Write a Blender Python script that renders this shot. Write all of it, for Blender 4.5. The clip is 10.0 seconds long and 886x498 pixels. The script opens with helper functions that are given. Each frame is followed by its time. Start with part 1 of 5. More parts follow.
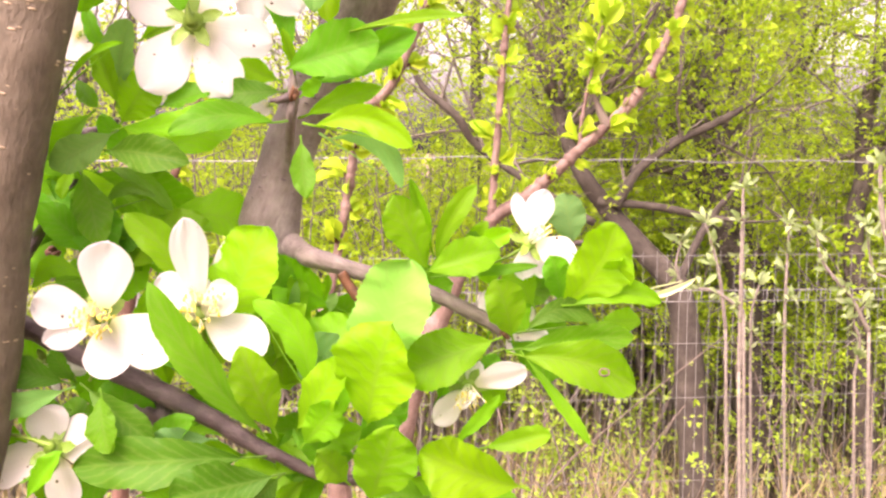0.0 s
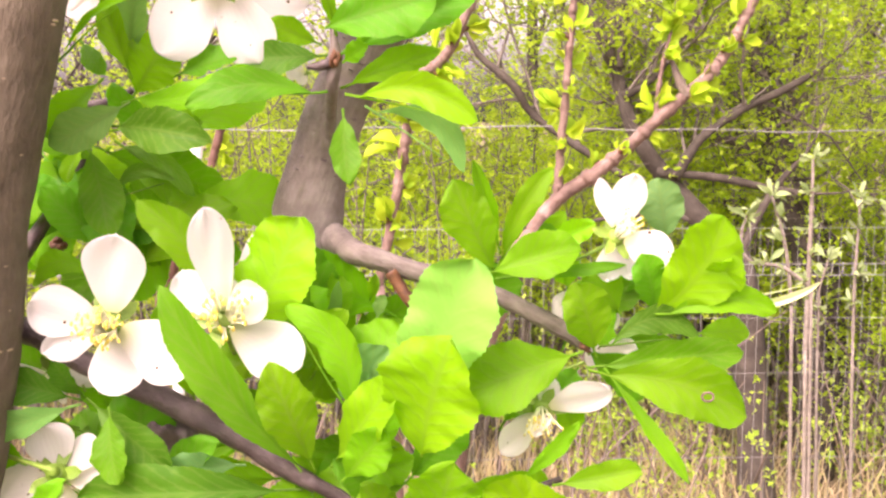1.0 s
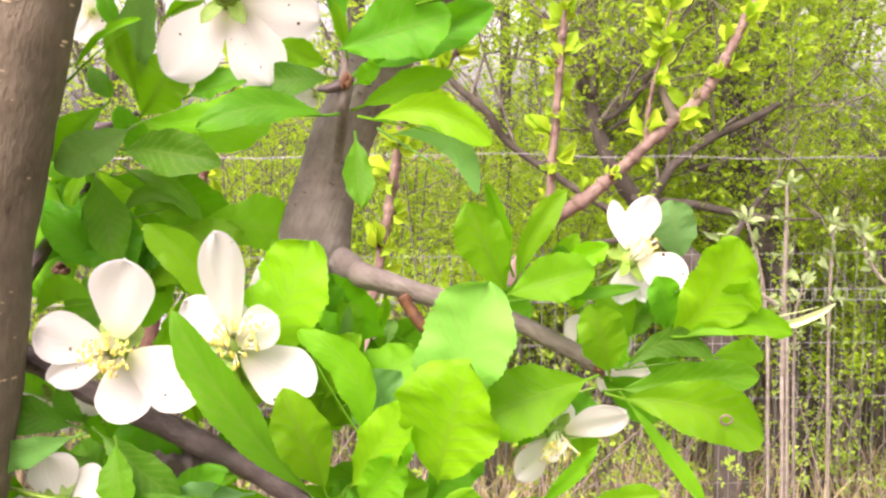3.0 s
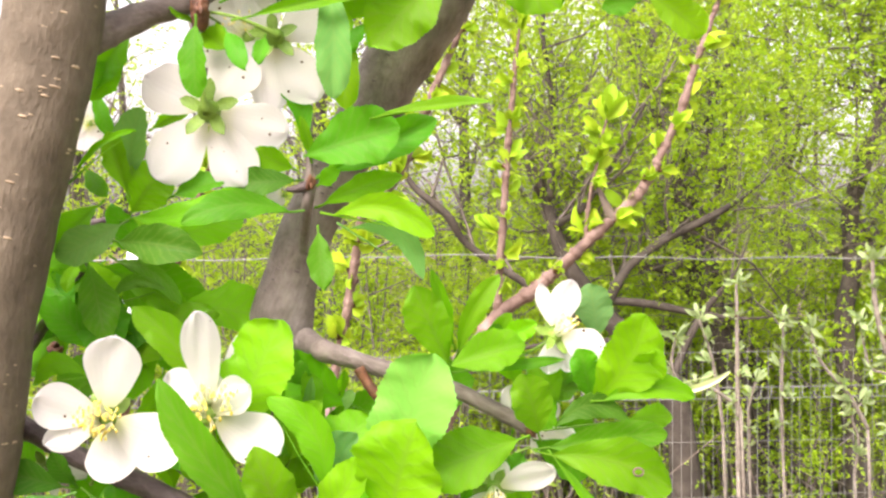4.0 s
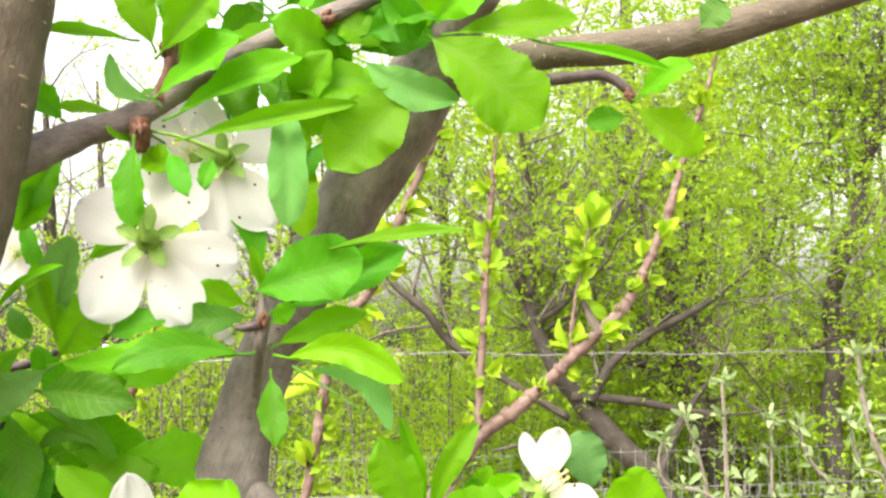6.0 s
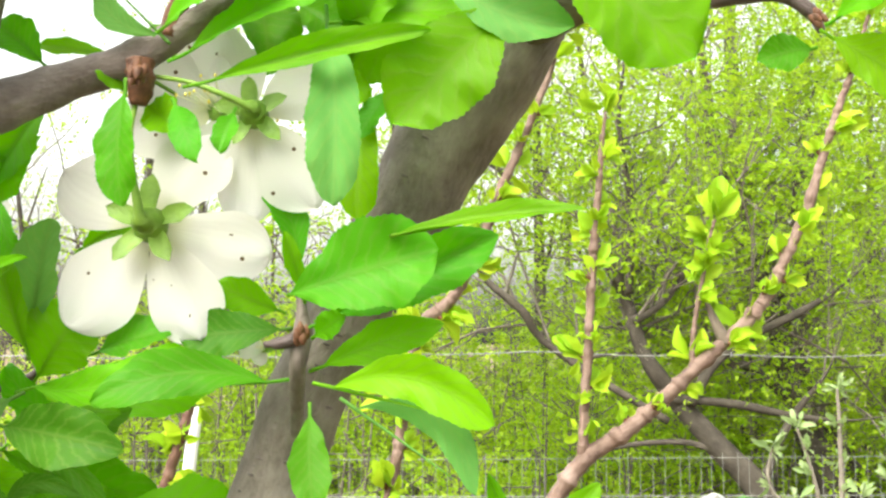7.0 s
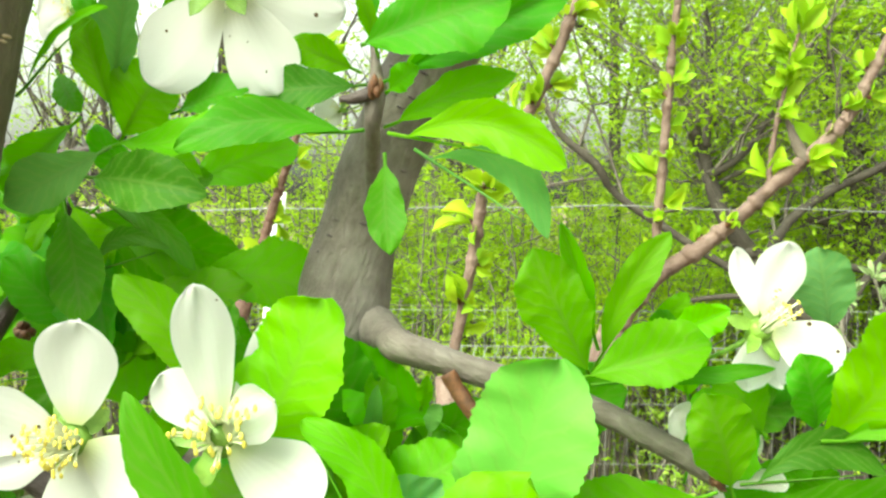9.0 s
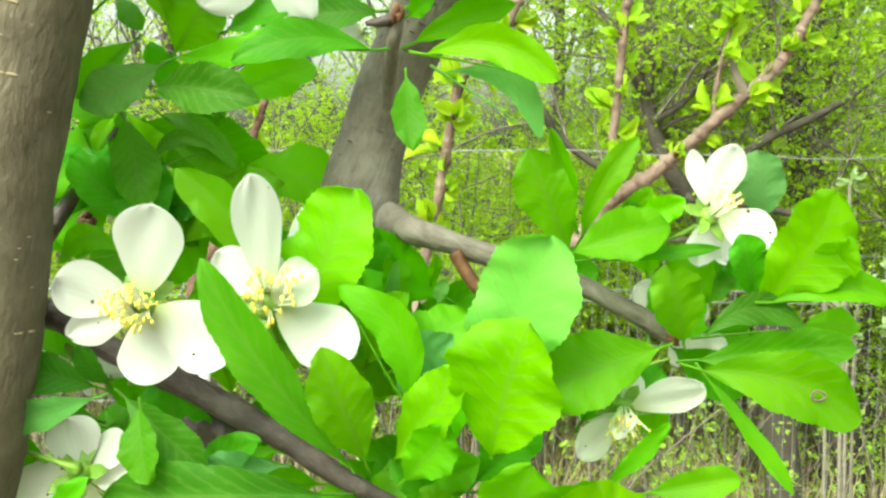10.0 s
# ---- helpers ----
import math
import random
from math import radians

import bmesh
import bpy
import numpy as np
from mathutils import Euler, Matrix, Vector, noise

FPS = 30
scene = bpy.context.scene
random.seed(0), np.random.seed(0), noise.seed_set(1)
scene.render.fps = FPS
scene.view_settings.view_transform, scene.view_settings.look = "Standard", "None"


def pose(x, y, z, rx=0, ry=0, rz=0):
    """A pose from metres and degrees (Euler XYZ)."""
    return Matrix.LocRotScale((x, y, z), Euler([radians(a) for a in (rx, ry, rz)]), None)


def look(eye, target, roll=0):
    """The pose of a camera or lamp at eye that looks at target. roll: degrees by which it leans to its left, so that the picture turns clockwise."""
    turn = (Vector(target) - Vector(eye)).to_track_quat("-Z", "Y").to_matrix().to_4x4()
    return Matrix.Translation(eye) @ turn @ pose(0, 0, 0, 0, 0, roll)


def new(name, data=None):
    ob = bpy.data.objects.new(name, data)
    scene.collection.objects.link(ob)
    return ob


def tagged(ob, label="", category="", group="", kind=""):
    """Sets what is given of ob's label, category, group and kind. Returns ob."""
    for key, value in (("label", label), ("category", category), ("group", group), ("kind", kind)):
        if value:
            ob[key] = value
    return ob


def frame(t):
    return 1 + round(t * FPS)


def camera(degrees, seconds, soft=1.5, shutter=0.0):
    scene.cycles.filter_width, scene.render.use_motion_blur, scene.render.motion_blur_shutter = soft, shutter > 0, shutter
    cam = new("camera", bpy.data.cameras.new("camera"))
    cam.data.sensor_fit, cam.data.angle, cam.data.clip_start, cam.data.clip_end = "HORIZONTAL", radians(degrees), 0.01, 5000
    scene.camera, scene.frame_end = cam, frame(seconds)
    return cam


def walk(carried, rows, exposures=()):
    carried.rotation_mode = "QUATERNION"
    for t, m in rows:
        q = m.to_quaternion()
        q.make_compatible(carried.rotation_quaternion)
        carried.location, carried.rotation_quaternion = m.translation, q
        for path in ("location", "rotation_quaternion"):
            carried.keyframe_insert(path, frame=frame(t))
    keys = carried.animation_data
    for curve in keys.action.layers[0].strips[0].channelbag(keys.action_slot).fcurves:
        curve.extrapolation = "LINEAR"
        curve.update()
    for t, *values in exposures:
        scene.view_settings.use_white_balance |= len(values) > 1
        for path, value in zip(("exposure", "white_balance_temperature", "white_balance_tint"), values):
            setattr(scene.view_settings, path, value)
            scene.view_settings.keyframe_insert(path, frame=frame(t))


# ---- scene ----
cam = camera(47.05, 10.0, soft=2.5)
walk(cam, [
    (0.0, pose(0.0033, -0.0830, 1.5985, 84.40, -0.12, 0.07)),
    (0.5, pose(0.0021, -0.0609, 1.5981, 83.62, 0.08, 1.67)),
    (1.0, pose(-0.0000, -0.0400, 1.6000, 82.66, -0.12, 3.13)),
    (1.5, pose(-0.0026, -0.0294, 1.5999, 82.88, -0.42, 3.94)),
    (2.0, pose(-0.0036, -0.0255, 1.5996, 82.69, 0.06, 4.51)),
    (2.2, pose(-0.0058, -0.0261, 1.6021, 82.05, 0.41, 3.93)),
    (3.3, pose(-0.0087, -0.0469, 1.5974, 85.91, -0.50, 1.14)),
    (3.5, pose(-0.0065, -0.0539, 1.5969, 87.19, -0.69, 0.95)),
    (4.0, pose(-0.0051, -0.0730, 1.5962, 89.95, 0.15, -0.60)),
    (4.5, pose(-0.0065, -0.0909, 1.5956, 91.62, 0.61, -2.76)),
    (5.0, pose(-0.0079, -0.0973, 1.6027, 92.32, 0.58, -4.53)),
    (5.5, pose(-0.0038, -0.0759, 1.6060, 93.76, 0.62, -4.07)),
    (5.7, pose(-0.0020, -0.0614, 1.6074, 94.46, 0.75, -3.20)),
    (6.8, pose(-0.0032, 0.0008, 1.6054, 96.05, 0.12, 2.58)),
    (7.0, pose(-0.0024, 0.0189, 1.6115, 95.14, 0.05, 3.62)),
    (7.5, pose(-0.0025, 0.0287, 1.6105, 93.98, 0.07, 5.67)),
    (8.0, pose(-0.0019, 0.0342, 1.6044, 92.12, -0.05, 6.84)),
    (8.5, pose(-0.0006, 0.0268, 1.5975, 90.10, -0.27, 7.67)),
    (9.0, pose(-0.0024, 0.0181, 1.5947, 87.17, -0.12, 7.69)),
    (9.5, pose(-0.0045, 0.0044, 1.5925, 84.70, -0.77, 6.83)),
    (10.0, pose(-0.0105, -0.0184, 1.5876, 84.11, -0.77, 4.50)),
], exposures=[(0.0, 1.78, 7800, 42), (2.2, 1.56, 7500, 35), (4.0, 1.54, 7200, 22), (6.5, 1.54, 7150, 7), (10.0, 1.44, 7300, -18)])

# ---- world and light: a bright overcast spring day ----
world = bpy.data.worlds.new("sky")
scene.world = world
world.use_nodes = True
wn = world.node_tree.nodes
sky = wn.new("ShaderNodeTexSky")
sky.sky_type, sky.sun_disc = "NISHITA", False
sky.sun_elevation, sky.sun_rotation = radians(52), radians(214)
sky.dust_density, sky.air_density, sky.ozone_density = 6.0, 1.0, 1.0
haze = wn.new("ShaderNodeHueSaturation")
haze.inputs["Saturation"].default_value, haze.inputs["Value"].default_value = 0.22, 1.35
world.node_tree.links.new(sky.outputs["Color"], haze.inputs["Color"])
world.node_tree.links.new(haze.outputs["Color"], wn["Background"].inputs["Color"])
wn["Background"].inputs["Strength"].default_value = 0.15
sun = new("sun", bpy.data.lights.new("sun", "SUN"))
sun.data.energy, sun.data.angle, sun.data.color = 1.3, radians(30), (1.0, 0.97, 0.92)
sun.matrix_world = look((-2.4, -2.6, 6.0), (0, 1.0, 1.0))


# ---- materials ----
class Mat:
    """A node material with a Principled surface."""

    def __init__(self, name, rough=0.6, spec=0.4):
        self.m = bpy.data.materials.new(name)
        self.m.use_nodes = True
        self.t = self.m.node_tree
        self.p = self.t.nodes["Principled BSDF"]
        self.p.inputs["Roughness"].default_value = rough
        self.p.inputs["Specular IOR Level"].default_value = spec

    def add(self, kind, **values):
        n = self.t.nodes.new(kind)
        for k, v in values.items():
            n.inputs[k].default_value = v
        return n

    def link(self, a, b):
        self.t.links.new(a, b)

    def ramp(self, fac, stops):
        r = self.add("ShaderNodeValToRGB")
        e = r.color_ramp.elements
        while len(e) < len(stops):
            e.new(0.5)
        for el, (pos, col) in zip(e, stops):
            el.position, el.color = pos, (*col, 1)
        self.link(fac, r.inputs[0])
        return r.outputs[0]

    def noise(self, scale, detail=4.0, vec=None, rough=0.6):
        n = self.add("ShaderNodeTexNoise", Scale=scale, Detail=detail, Roughness=rough)
        if vec is None:
            vec = self.add("ShaderNodeTexCoord").outputs["Object"]
        self.link(vec, n.inputs["Vector"])
        return n.outputs["Fac"]

    def mix(self, fac, a, b, mode="MIX"):
        n = self.t.nodes.new("ShaderNodeMix")
        n.data_type, n.blend_type = "RGBA", mode
        for sock, val in ((n.inputs[0], fac), (n.inputs[6], a), (n.inputs[7], b)):
            if isinstance(val, tuple):
                sock.default_value = (*val, 1)
            elif isinstance(val, (int, float)):
                sock.default_value = val
            else:
                self.link(val, sock)
        return n.outputs[2]

    def math(self, op, a, b=0.0, c=0.0):
        n = self.t.nodes.new("ShaderNodeMath")
        n.operation = op
        for sock, val in zip(n.inputs, (a, b, c)):
            if isinstance(val, (int, float)):
                sock.default_value = val
            else:
                self.link(val, sock)
        return n.outputs[0]

    def bump(self, height, strength, dist):
        b = self.add("ShaderNodeBump", Strength=strength, Distance=dist)
        self.link(height, b.inputs["Height"])
        self.link(b.outputs[0], self.p.inputs["Normal"])
        return b.outputs[0]

    def color(self, sock):
        self.link(sock, self.p.inputs["Base Color"])

    def translucent(self, sock, amount, normal=None):
        tr = self.add("ShaderNodeBsdfTranslucent")
        self.link(sock, tr.inputs["Color"])
        if normal is not None:
            self.link(normal, tr.inputs["Normal"])
        mx = self.add("ShaderNodeMixShader", Fac=amount)
        self.link(self.p.outputs[0], mx.inputs[1])
        self.link(tr.outputs[0], mx.inputs[2])
        self.link(mx.outputs[0], self.t.nodes["Material Output"].inputs["Surface"])


def leaf_material(name, lo, hi, through_col, amount=0.45, rough=0.42):
    """Leaf blade: side veins branching from the midrib, mottling, and light coming through."""
    k = Mat(name, rough, 0.11)
    uv = k.add("ShaderNodeTexCoord").outputs["UV"]
    sep = k.add("ShaderNodeSeparateXYZ")
    k.link(uv, sep.inputs[0])
    u, v = sep.outputs[0], sep.outputs[1]
    side = k.math("ABSOLUTE", k.math("SUBTRACT", v, 0.5))
    wob = k.math("MULTIPLY", k.noise(9.0, 2.0, uv), 0.09)
    phase = k.math("ADD", k.math("SUBTRACT", u, k.math("MULTIPLY", side, 0.5)), wob)
    vein = k.math("PINGPONG", phase, 0.055)
    vein = k.math("SMOOTH_MIN", k.math("MULTIPLY", vein, 40.0), 1.0, 0.3)
    rib = k.math("SMOOTH_MIN", k.math("MULTIPLY", side, 20.0), 1.0, 0.3)
    lines = k.math("MULTIPLY", vein, rib)
    mott = k.noise(75.0, 5.0)
    col = k.ramp(mott, [(0.3, lo), (0.72, hi)])
    info = k.add("ShaderNodeObjectInfo").outputs["Random"]
    hsv = k.add("ShaderNodeHueSaturation", Saturation=1.0)
    k.link(k.math("MULTIPLY_ADD", info, 0.03, 0.480), hsv.inputs["Hue"])
    k.link(k.math("MULTIPLY_ADD", info, 0.5, 0.75), hsv.inputs["Value"])
    k.link(col, hsv.inputs["Color"])
    pale = k.mix(0.16, hsv.outputs[0], (0.30, 0.44, 0.10))
    base = k.mix(lines, pale, hsv.outputs[0])
    k.color(base)
    nrm = k.bump(k.math("ADD", lines, k.math("MULTIPLY", k.noise(260.0, 3.0), 0.8)), 0.10, 0.0005)
    tcol = k.mix(lines, k.mix(0.25, through_col, (0.10, 0.22, 0.01)), through_col)
    k.translucent(tcol, amount, nrm)
    return k.m


def petal_material():
    k = Mat("petal_white", 0.55, 0.25)
    uv = k.add("ShaderNodeTexCoord").outputs["UV"]
    sep = k.add("ShaderNodeSeparateXYZ")
    k.link(uv, sep.inputs[0])
    base = k.ramp(sep.outputs[0], [(0.0, (0.50, 0.54, 0.22)), (0.24, (0.61, 0.605, 0.58)), (1.0, (0.635, 0.625, 0.645))])
    spots = k.add("ShaderNodeTexVoronoi", Scale=260.0)
    k.link(k.add("ShaderNodeTexCoord").outputs["Object"], spots.inputs["Vector"])
    few = k.noise(120.0, 1.0)
    dot = k.math("MULTIPLY", k.math("LESS_THAN", spots.outputs["Distance"], 0.1), k.math("GREATER_THAN", few, 0.45))
    k.color(k.mix(dot, base, (0.10, 0.06, 0.03)))
    veins = k.noise(3.0, 2.0, uv)
    wave = k.add("ShaderNodeTexWave", Scale=3.0, Distortion=3.0, Detail=2.0)
    wave.bands_direction = "Y"
    k.link(uv, wave.inputs["Vector"])
    nrm = k.bump(k.math("ADD", k.math("MULTIPLY", wave.outputs["Fac"], 0.3), veins), 0.12, 0.0004)
    k.translucent(k.mix(dot, (0.80, 0.79, 0.79), (0.1, 0.06, 0.03)), 0.5, nrm)
    return k.m


def bark_material(name, dark, mid, light, scale=1.0, rough=0.75, ringed=True):
    k = Mat(name, rough, 0.3)
    co = k.add("ShaderNodeTexCoord").outputs["UV"]
    mp = k.add("ShaderNodeMapping")
    mp.inputs["Scale"].default_value = (1.0, 0.35, 1.0)
    k.link(co, mp.inputs["Vector"])
    fine = k.noise(900.0 * scale, 5.0, mp.outputs[0])
    broad = k.noise(110.0 * scale, 4.0)
    col = k.ramp(broad, [(0.25, dark), (0.5, mid), (0.78, light)])
    col = k.mix(0.24, col, k.ramp(fine, [(0.3, dark), (0.7, light)]))
    k.color(col)
    h = k.math("ADD", fine, k.math("MULTIPLY", broad, 1.5))
    k.bump(h, 0.5, 0.0016 / scale)
    return k.m


def plain_material(name, lo, hi, scale, rough=0.6, spec=0.4, metal=0.0, strength=0.3, dist=0.001):
    k = Mat(name, rough, spec)
    n = k.noise(scale, 5.0)
    k.color(k.ramp(n, [(0.3, lo), (0.7, hi)]))
    k.p.inputs["Metallic"].default_value = metal
    k.bump(k.noise(scale * 4, 3.0), strength, dist)
    return k.m


def foliage_material(name, a, b, c, through_col, amount=0.4):
    """Small far leaves, each of its own shade."""
    k = Mat(name, 0.55, 0.2)
    isl = k.add("ShaderNodeNewGeometry").outputs["Random Per Island"]
    col = k.ramp(isl, [(0.0, a), (0.5, b), (1.0, c)])
    patch = k.noise(1.6, 3.0)
    col = k.mix(k.math("MULTIPLY", patch, 0.5), col, b)
    k.color(col)
    tr = k.mix(0.5, col, through_col)
    k.translucent(tr, amount)
    return k.m


LEAF_YOUNG = leaf_material("leaf_young", (0.066, 0.25, 0.006), (0.115, 0.35, 0.008), (0.175, 0.57, 0.006), 0.5, 0.45)
LEAF_MATURE = leaf_material("leaf_mature", (0.035, 0.16, 0.006), (0.066, 0.255, 0.010), (0.108, 0.44, 0.006), 0.46, 0.45)
LEAF_PALE = leaf_material("leaf_underside", (0.065, 0.19, 0.04), (0.115, 0.28, 0.07), (0.13, 0.38, 0.03), 0.42, 0.6)
LEAF_YELLOW = leaf_material("leaf_yellow_green", (0.105, 0.32, 0.006), (0.155, 0.41, 0.008), (0.24, 0.65, 0.006), 0.5, 0.45)
LEAF_LIME = leaf_material("leaf_lime", (0.115, 0.34, 0.05), (0.155, 0.41, 0.075), (0.18, 0.55, 0.03), 0.45, 0.5)
LEAF_VIVID = leaf_material("leaf_vivid_green", (0.042, 0.20, 0.008), (0.074, 0.285, 0.012), (0.115, 0.47, 0.006), 0.48, 0.45)
# darker base colour: deep green plus the shade missing over the low leaves
LEAF_DEEP_AND_SHADE = leaf_material("leaf_deep_green_and_shade", (0.024, 0.115, 0.008), (0.048, 0.19, 0.014), (0.072, 0.31, 0.006), 0.42, 0.45)
LEAF_BLUISH = leaf_material("leaf_bluish_underside", (0.07, 0.20, 0.06), (0.135, 0.31, 0.12), (0.13, 0.36, 0.07), 0.4, 0.6)
LEAF_WHITISH = leaf_material("leaf_silvery_edge", (0.50, 0.62, 0.30), (0.62, 0.70, 0.42), (0.45, 0.60, 0.20), 0.4, 0.6)
PETAL = petal_material()
SEPAL = plain_material("sepal_green", (0.09, 0.18, 0.02), (0.17, 0.29, 0.04), 300.0, 0.5)
FILAMENT = plain_material("filament_cream", (0.75, 0.76, 0.55), (0.84, 0.84, 0.68), 400.0, 0.5)
ANTHER = plain_material("anther_yellow", (0.55, 0.44, 0.06), (0.74, 0.64, 0.16), 900.0, 0.7)
BARK = bark_material("plum_bark", (0.055, 0.044, 0.030), (0.105, 0.086, 0.062), (0.165, 0.137, 0.102))
BARK_GREY = bark_material("old_plum_bark", (0.048, 0.037, 0.031), (0.13, 0.106, 0.095), (0.25, 0.217, 0.205), 1.0, 0.6)
BARK_DARK = bark_material("young_plum_bark", (0.028, 0.019, 0.020), (0.062, 0.044, 0.045), (0.15, 0.118, 0.12), 1.5, 0.4)
LENTICEL = plain_material("lenticel_tan", (0.26, 0.20, 0.135), (0.40, 0.32, 0.22), 900.0, 0.8)
BUD = plain_material("bud_scale_brown", (0.05, 0.02, 0.012), (0.15, 0.06, 0.028), 700.0, 0.6, dist=0.0006)
STEM = bark_material("sapling_bark", (0.06, 0.034, 0.027), (0.15, 0.095, 0.078), (0.29, 0.21, 0.185), 0.8, 0.6)
STEM_PALE = bark_material("pale_shoot_bark", (0.10, 0.086, 0.070), (0.17, 0.15, 0.125), (0.26, 0.235, 0.20), 0.8, 0.65)
STEM_RED = bark_material("reddish_shoot_bark", (0.05, 0.024, 0.018), (0.115, 0.058, 0.044), (0.20, 0.115, 0.09), 0.8, 0.55)
STEM_GREY = bark_material("shoot_bark", (0.07, 0.055, 0.047), (0.14, 0.11, 0.09), (0.23, 0.19, 0.16), 0.8, 0.65)
TUFT = foliage_material("tuft_leaf", (0.19, 0.40, 0.02), (0.29, 0.48, 0.025), (0.43, 0.53, 0.035), (0.44, 0.66, 0.03), 0.45)
TUFT_PALE = foliage_material("pale_tuft_leaf", (0.16, 0.26, 0.09), (0.27, 0.37, 0.16), (0.38, 0.46, 0.26), (0.36, 0.50, 0.18), 0.4)
FAR_BARK = bark_material("woodland_bark", (0.024, 0.020, 0.016), (0.052, 0.044, 0.036), (0.10, 0.086, 0.072), 0.15, 0.85)
TWIG = bark_material("woodland_twig_bark", (0.065, 0.055, 0.045), (0.12, 0.105, 0.088), (0.2, 0.175, 0.15), 0.4, 0.8)
FAR_LEAF = foliage_material("woodland_leaf", (0.11, 0.27, 0.012), (0.245, 0.41, 0.022), (0.39, 0.53, 0.045), (0.48, 0.67, 0.028), 0.55)
SHRUB_LEAF = foliage_material("shrub_leaf", (0.15, 0.28, 0.025), (0.26, 0.42, 0.05), (0.40, 0.52, 0.11), (0.44, 0.64, 0.06), 0.5)
DRY = foliage_material("dry_grass_blade", (0.26, 0.20, 0.12), (0.42, 0.34, 0.21), (0.34, 0.37, 0.13), (0.3, 0.26, 0.12), 0.25)
SOIL = plain_material("soil_and_litter", (0.10, 0.085, 0.052), (0.23, 0.18, 0.115), 5.0, 0.95, 0.1, strength=0.8, dist=0.02)
ZINC = plain_material("galvanised_wire", (0.16, 0.165, 0.16), (0.27, 0.275, 0.27), 40.0, 0.5, 0.5, 0.3)
WHITE_PAINT = plain_material("white_painted_post", (0.66, 0.68, 0.72), (0.82, 0.83, 0.86), 14.0, 0.5)


# ---- building helpers ----
def thing(name, at, label, category, group="", kind=""):
    ob = new(name)
    ob.location = at
    ob.empty_display_size = 0.02
    return tagged(ob, label, category, group, kind)


def mesh_part(name, verts, faces, material, parent, label="", uvs=None, smooth=True):
    """Links a mesh, given in world places, under a thing or a part."""
    origin, up = Vector(), parent
    while up is not None:
        origin, up = origin + up.location, up.parent
    me = bpy.data.meshes.new(name)
    vs = np.asarray(verts, dtype=float) - np.array(origin)
    me.from_pydata(vs.tolist(), [], faces)
    if uvs is not None:
        lay = me.uv_layers.new(name="UVMap")
        loops = np.empty(len(me.loops), dtype=np.int32)
        me.loops.foreach_get("vertex_index", loops)
        lay.data.foreach_set("uv", np.asarray(uvs, dtype=np.float32)[loops].ravel())
    me.materials.append(material)
    if smooth:
        me.shade_smooth()
    ob = new(name, me)
    ob.parent = parent
    if label:
        tagged(ob, label)
    return ob


def unit(v):
    return v / (np.linalg.norm(v) + 1e-12)


def spline(points, steps=8):
    """Smooth line through the points; extra columns (such as the radius) glide along."""
    p = np.array(points, dtype=float)
    p = np.vstack([2 * p[0] - p[1], p, 2 * p[-1] - p[-2]])
    a, b, c, d = (p[k:len(p) - 3 + k, None, :] for k in range(4))
    w = (np.arange(steps) / steps)[None, :, None]
    q = 0.5 * (2 * b + (c - a) * w + (2 * a - 5 * b + 4 * c - d) * w * w + (3 * b - a - 3 * c + d) * w ** 3)
    return np.vstack([q.reshape(-1, p.shape[1]), p[-2:-1]])


def tube_data(points, sides=12, steps=8, rough=0.0, scale=60.0, cap=True):
    """Verts, faces and uvs of a tapering round stem through rows of x, y, z, radius."""
    line = spline(points, steps)
    n = len(line)
    c, r = line[:, :3], np.maximum(line[:, 3], 1e-5)
    tang = np.gradient(c, axis=0)
    tang /= np.linalg.norm(tang, axis=1)[:, None] + 1e-12
    run = np.concatenate([[0.0], np.cumsum(np.linalg.norm(np.diff(c, axis=0), axis=1))])
    mean = unit(c[-1] - c[0])
    up = np.array((0.31, -0.9, 0.3)) if abs(mean @ unit(np.array((0.31, -0.9, 0.3)))) < 0.85 else np.array((0.9, 0.3, 0.3))
    a = np.cross(tang, up)
    a /= np.linalg.norm(a, axis=1)[:, None] + 1e-12
    b = np.cross(tang, a)
    w = 2 * math.pi * np.arange(sides) / sides
    d = a[:, None, :] * np.cos(w)[None, :, None] + b[:, None, :] * np.sin(w)[None, :, None]
    rr = np.repeat(r[:, None], sides, 1)
    if rough:
        for i in range(n):
            for j in range(sides):
                rr[i, j] *= 1 + rough * noise.fractal(Vector((c[i] + d[i, j] * r[i]) * scale), 0.8, 2.1, 3)
    verts = (c[:, None, :] + d * rr[:, :, None]).reshape(-1, 3)
    uvs = np.stack([rr * np.abs(w - math.pi)[None, :], np.repeat(run[:, None], sides, 1)], 2).reshape(-1, 2)
    i, j = np.meshgrid(np.arange(n - 1), np.arange(sides), indexing="ij")
    k = (j + 1) % sides
    faces = np.stack([i * sides + j, i * sides + k, (i + 1) * sides + k, (i + 1) * sides + j], 2).reshape(-1, 4).tolist()
    if cap:
        faces.append(list(range(sides - 1, -1, -1)))
        faces.append(list(range((n - 1) * sides, n * sides)))
    return verts, faces, uvs


def stem(name, points, material, parent, label="", sides=12, steps=8, rough=0.0, scale=60.0):
    v, f, u = tube_data(points, sides, steps, rough, scale)
    return mesh_part(name, v, f, material, parent, label, u)


def join(*sets):
    verts, faces, uvs, o = [], [], [], 0
    for v, f, u in sets:
        verts.append(np.asarray(v, dtype=float))
        uvs.append(np.asarray(u, dtype=float))
        faces += [[i + o for i in q] for q in f]
        o += len(v)
    return np.concatenate(verts), faces, np.concatenate(uvs)


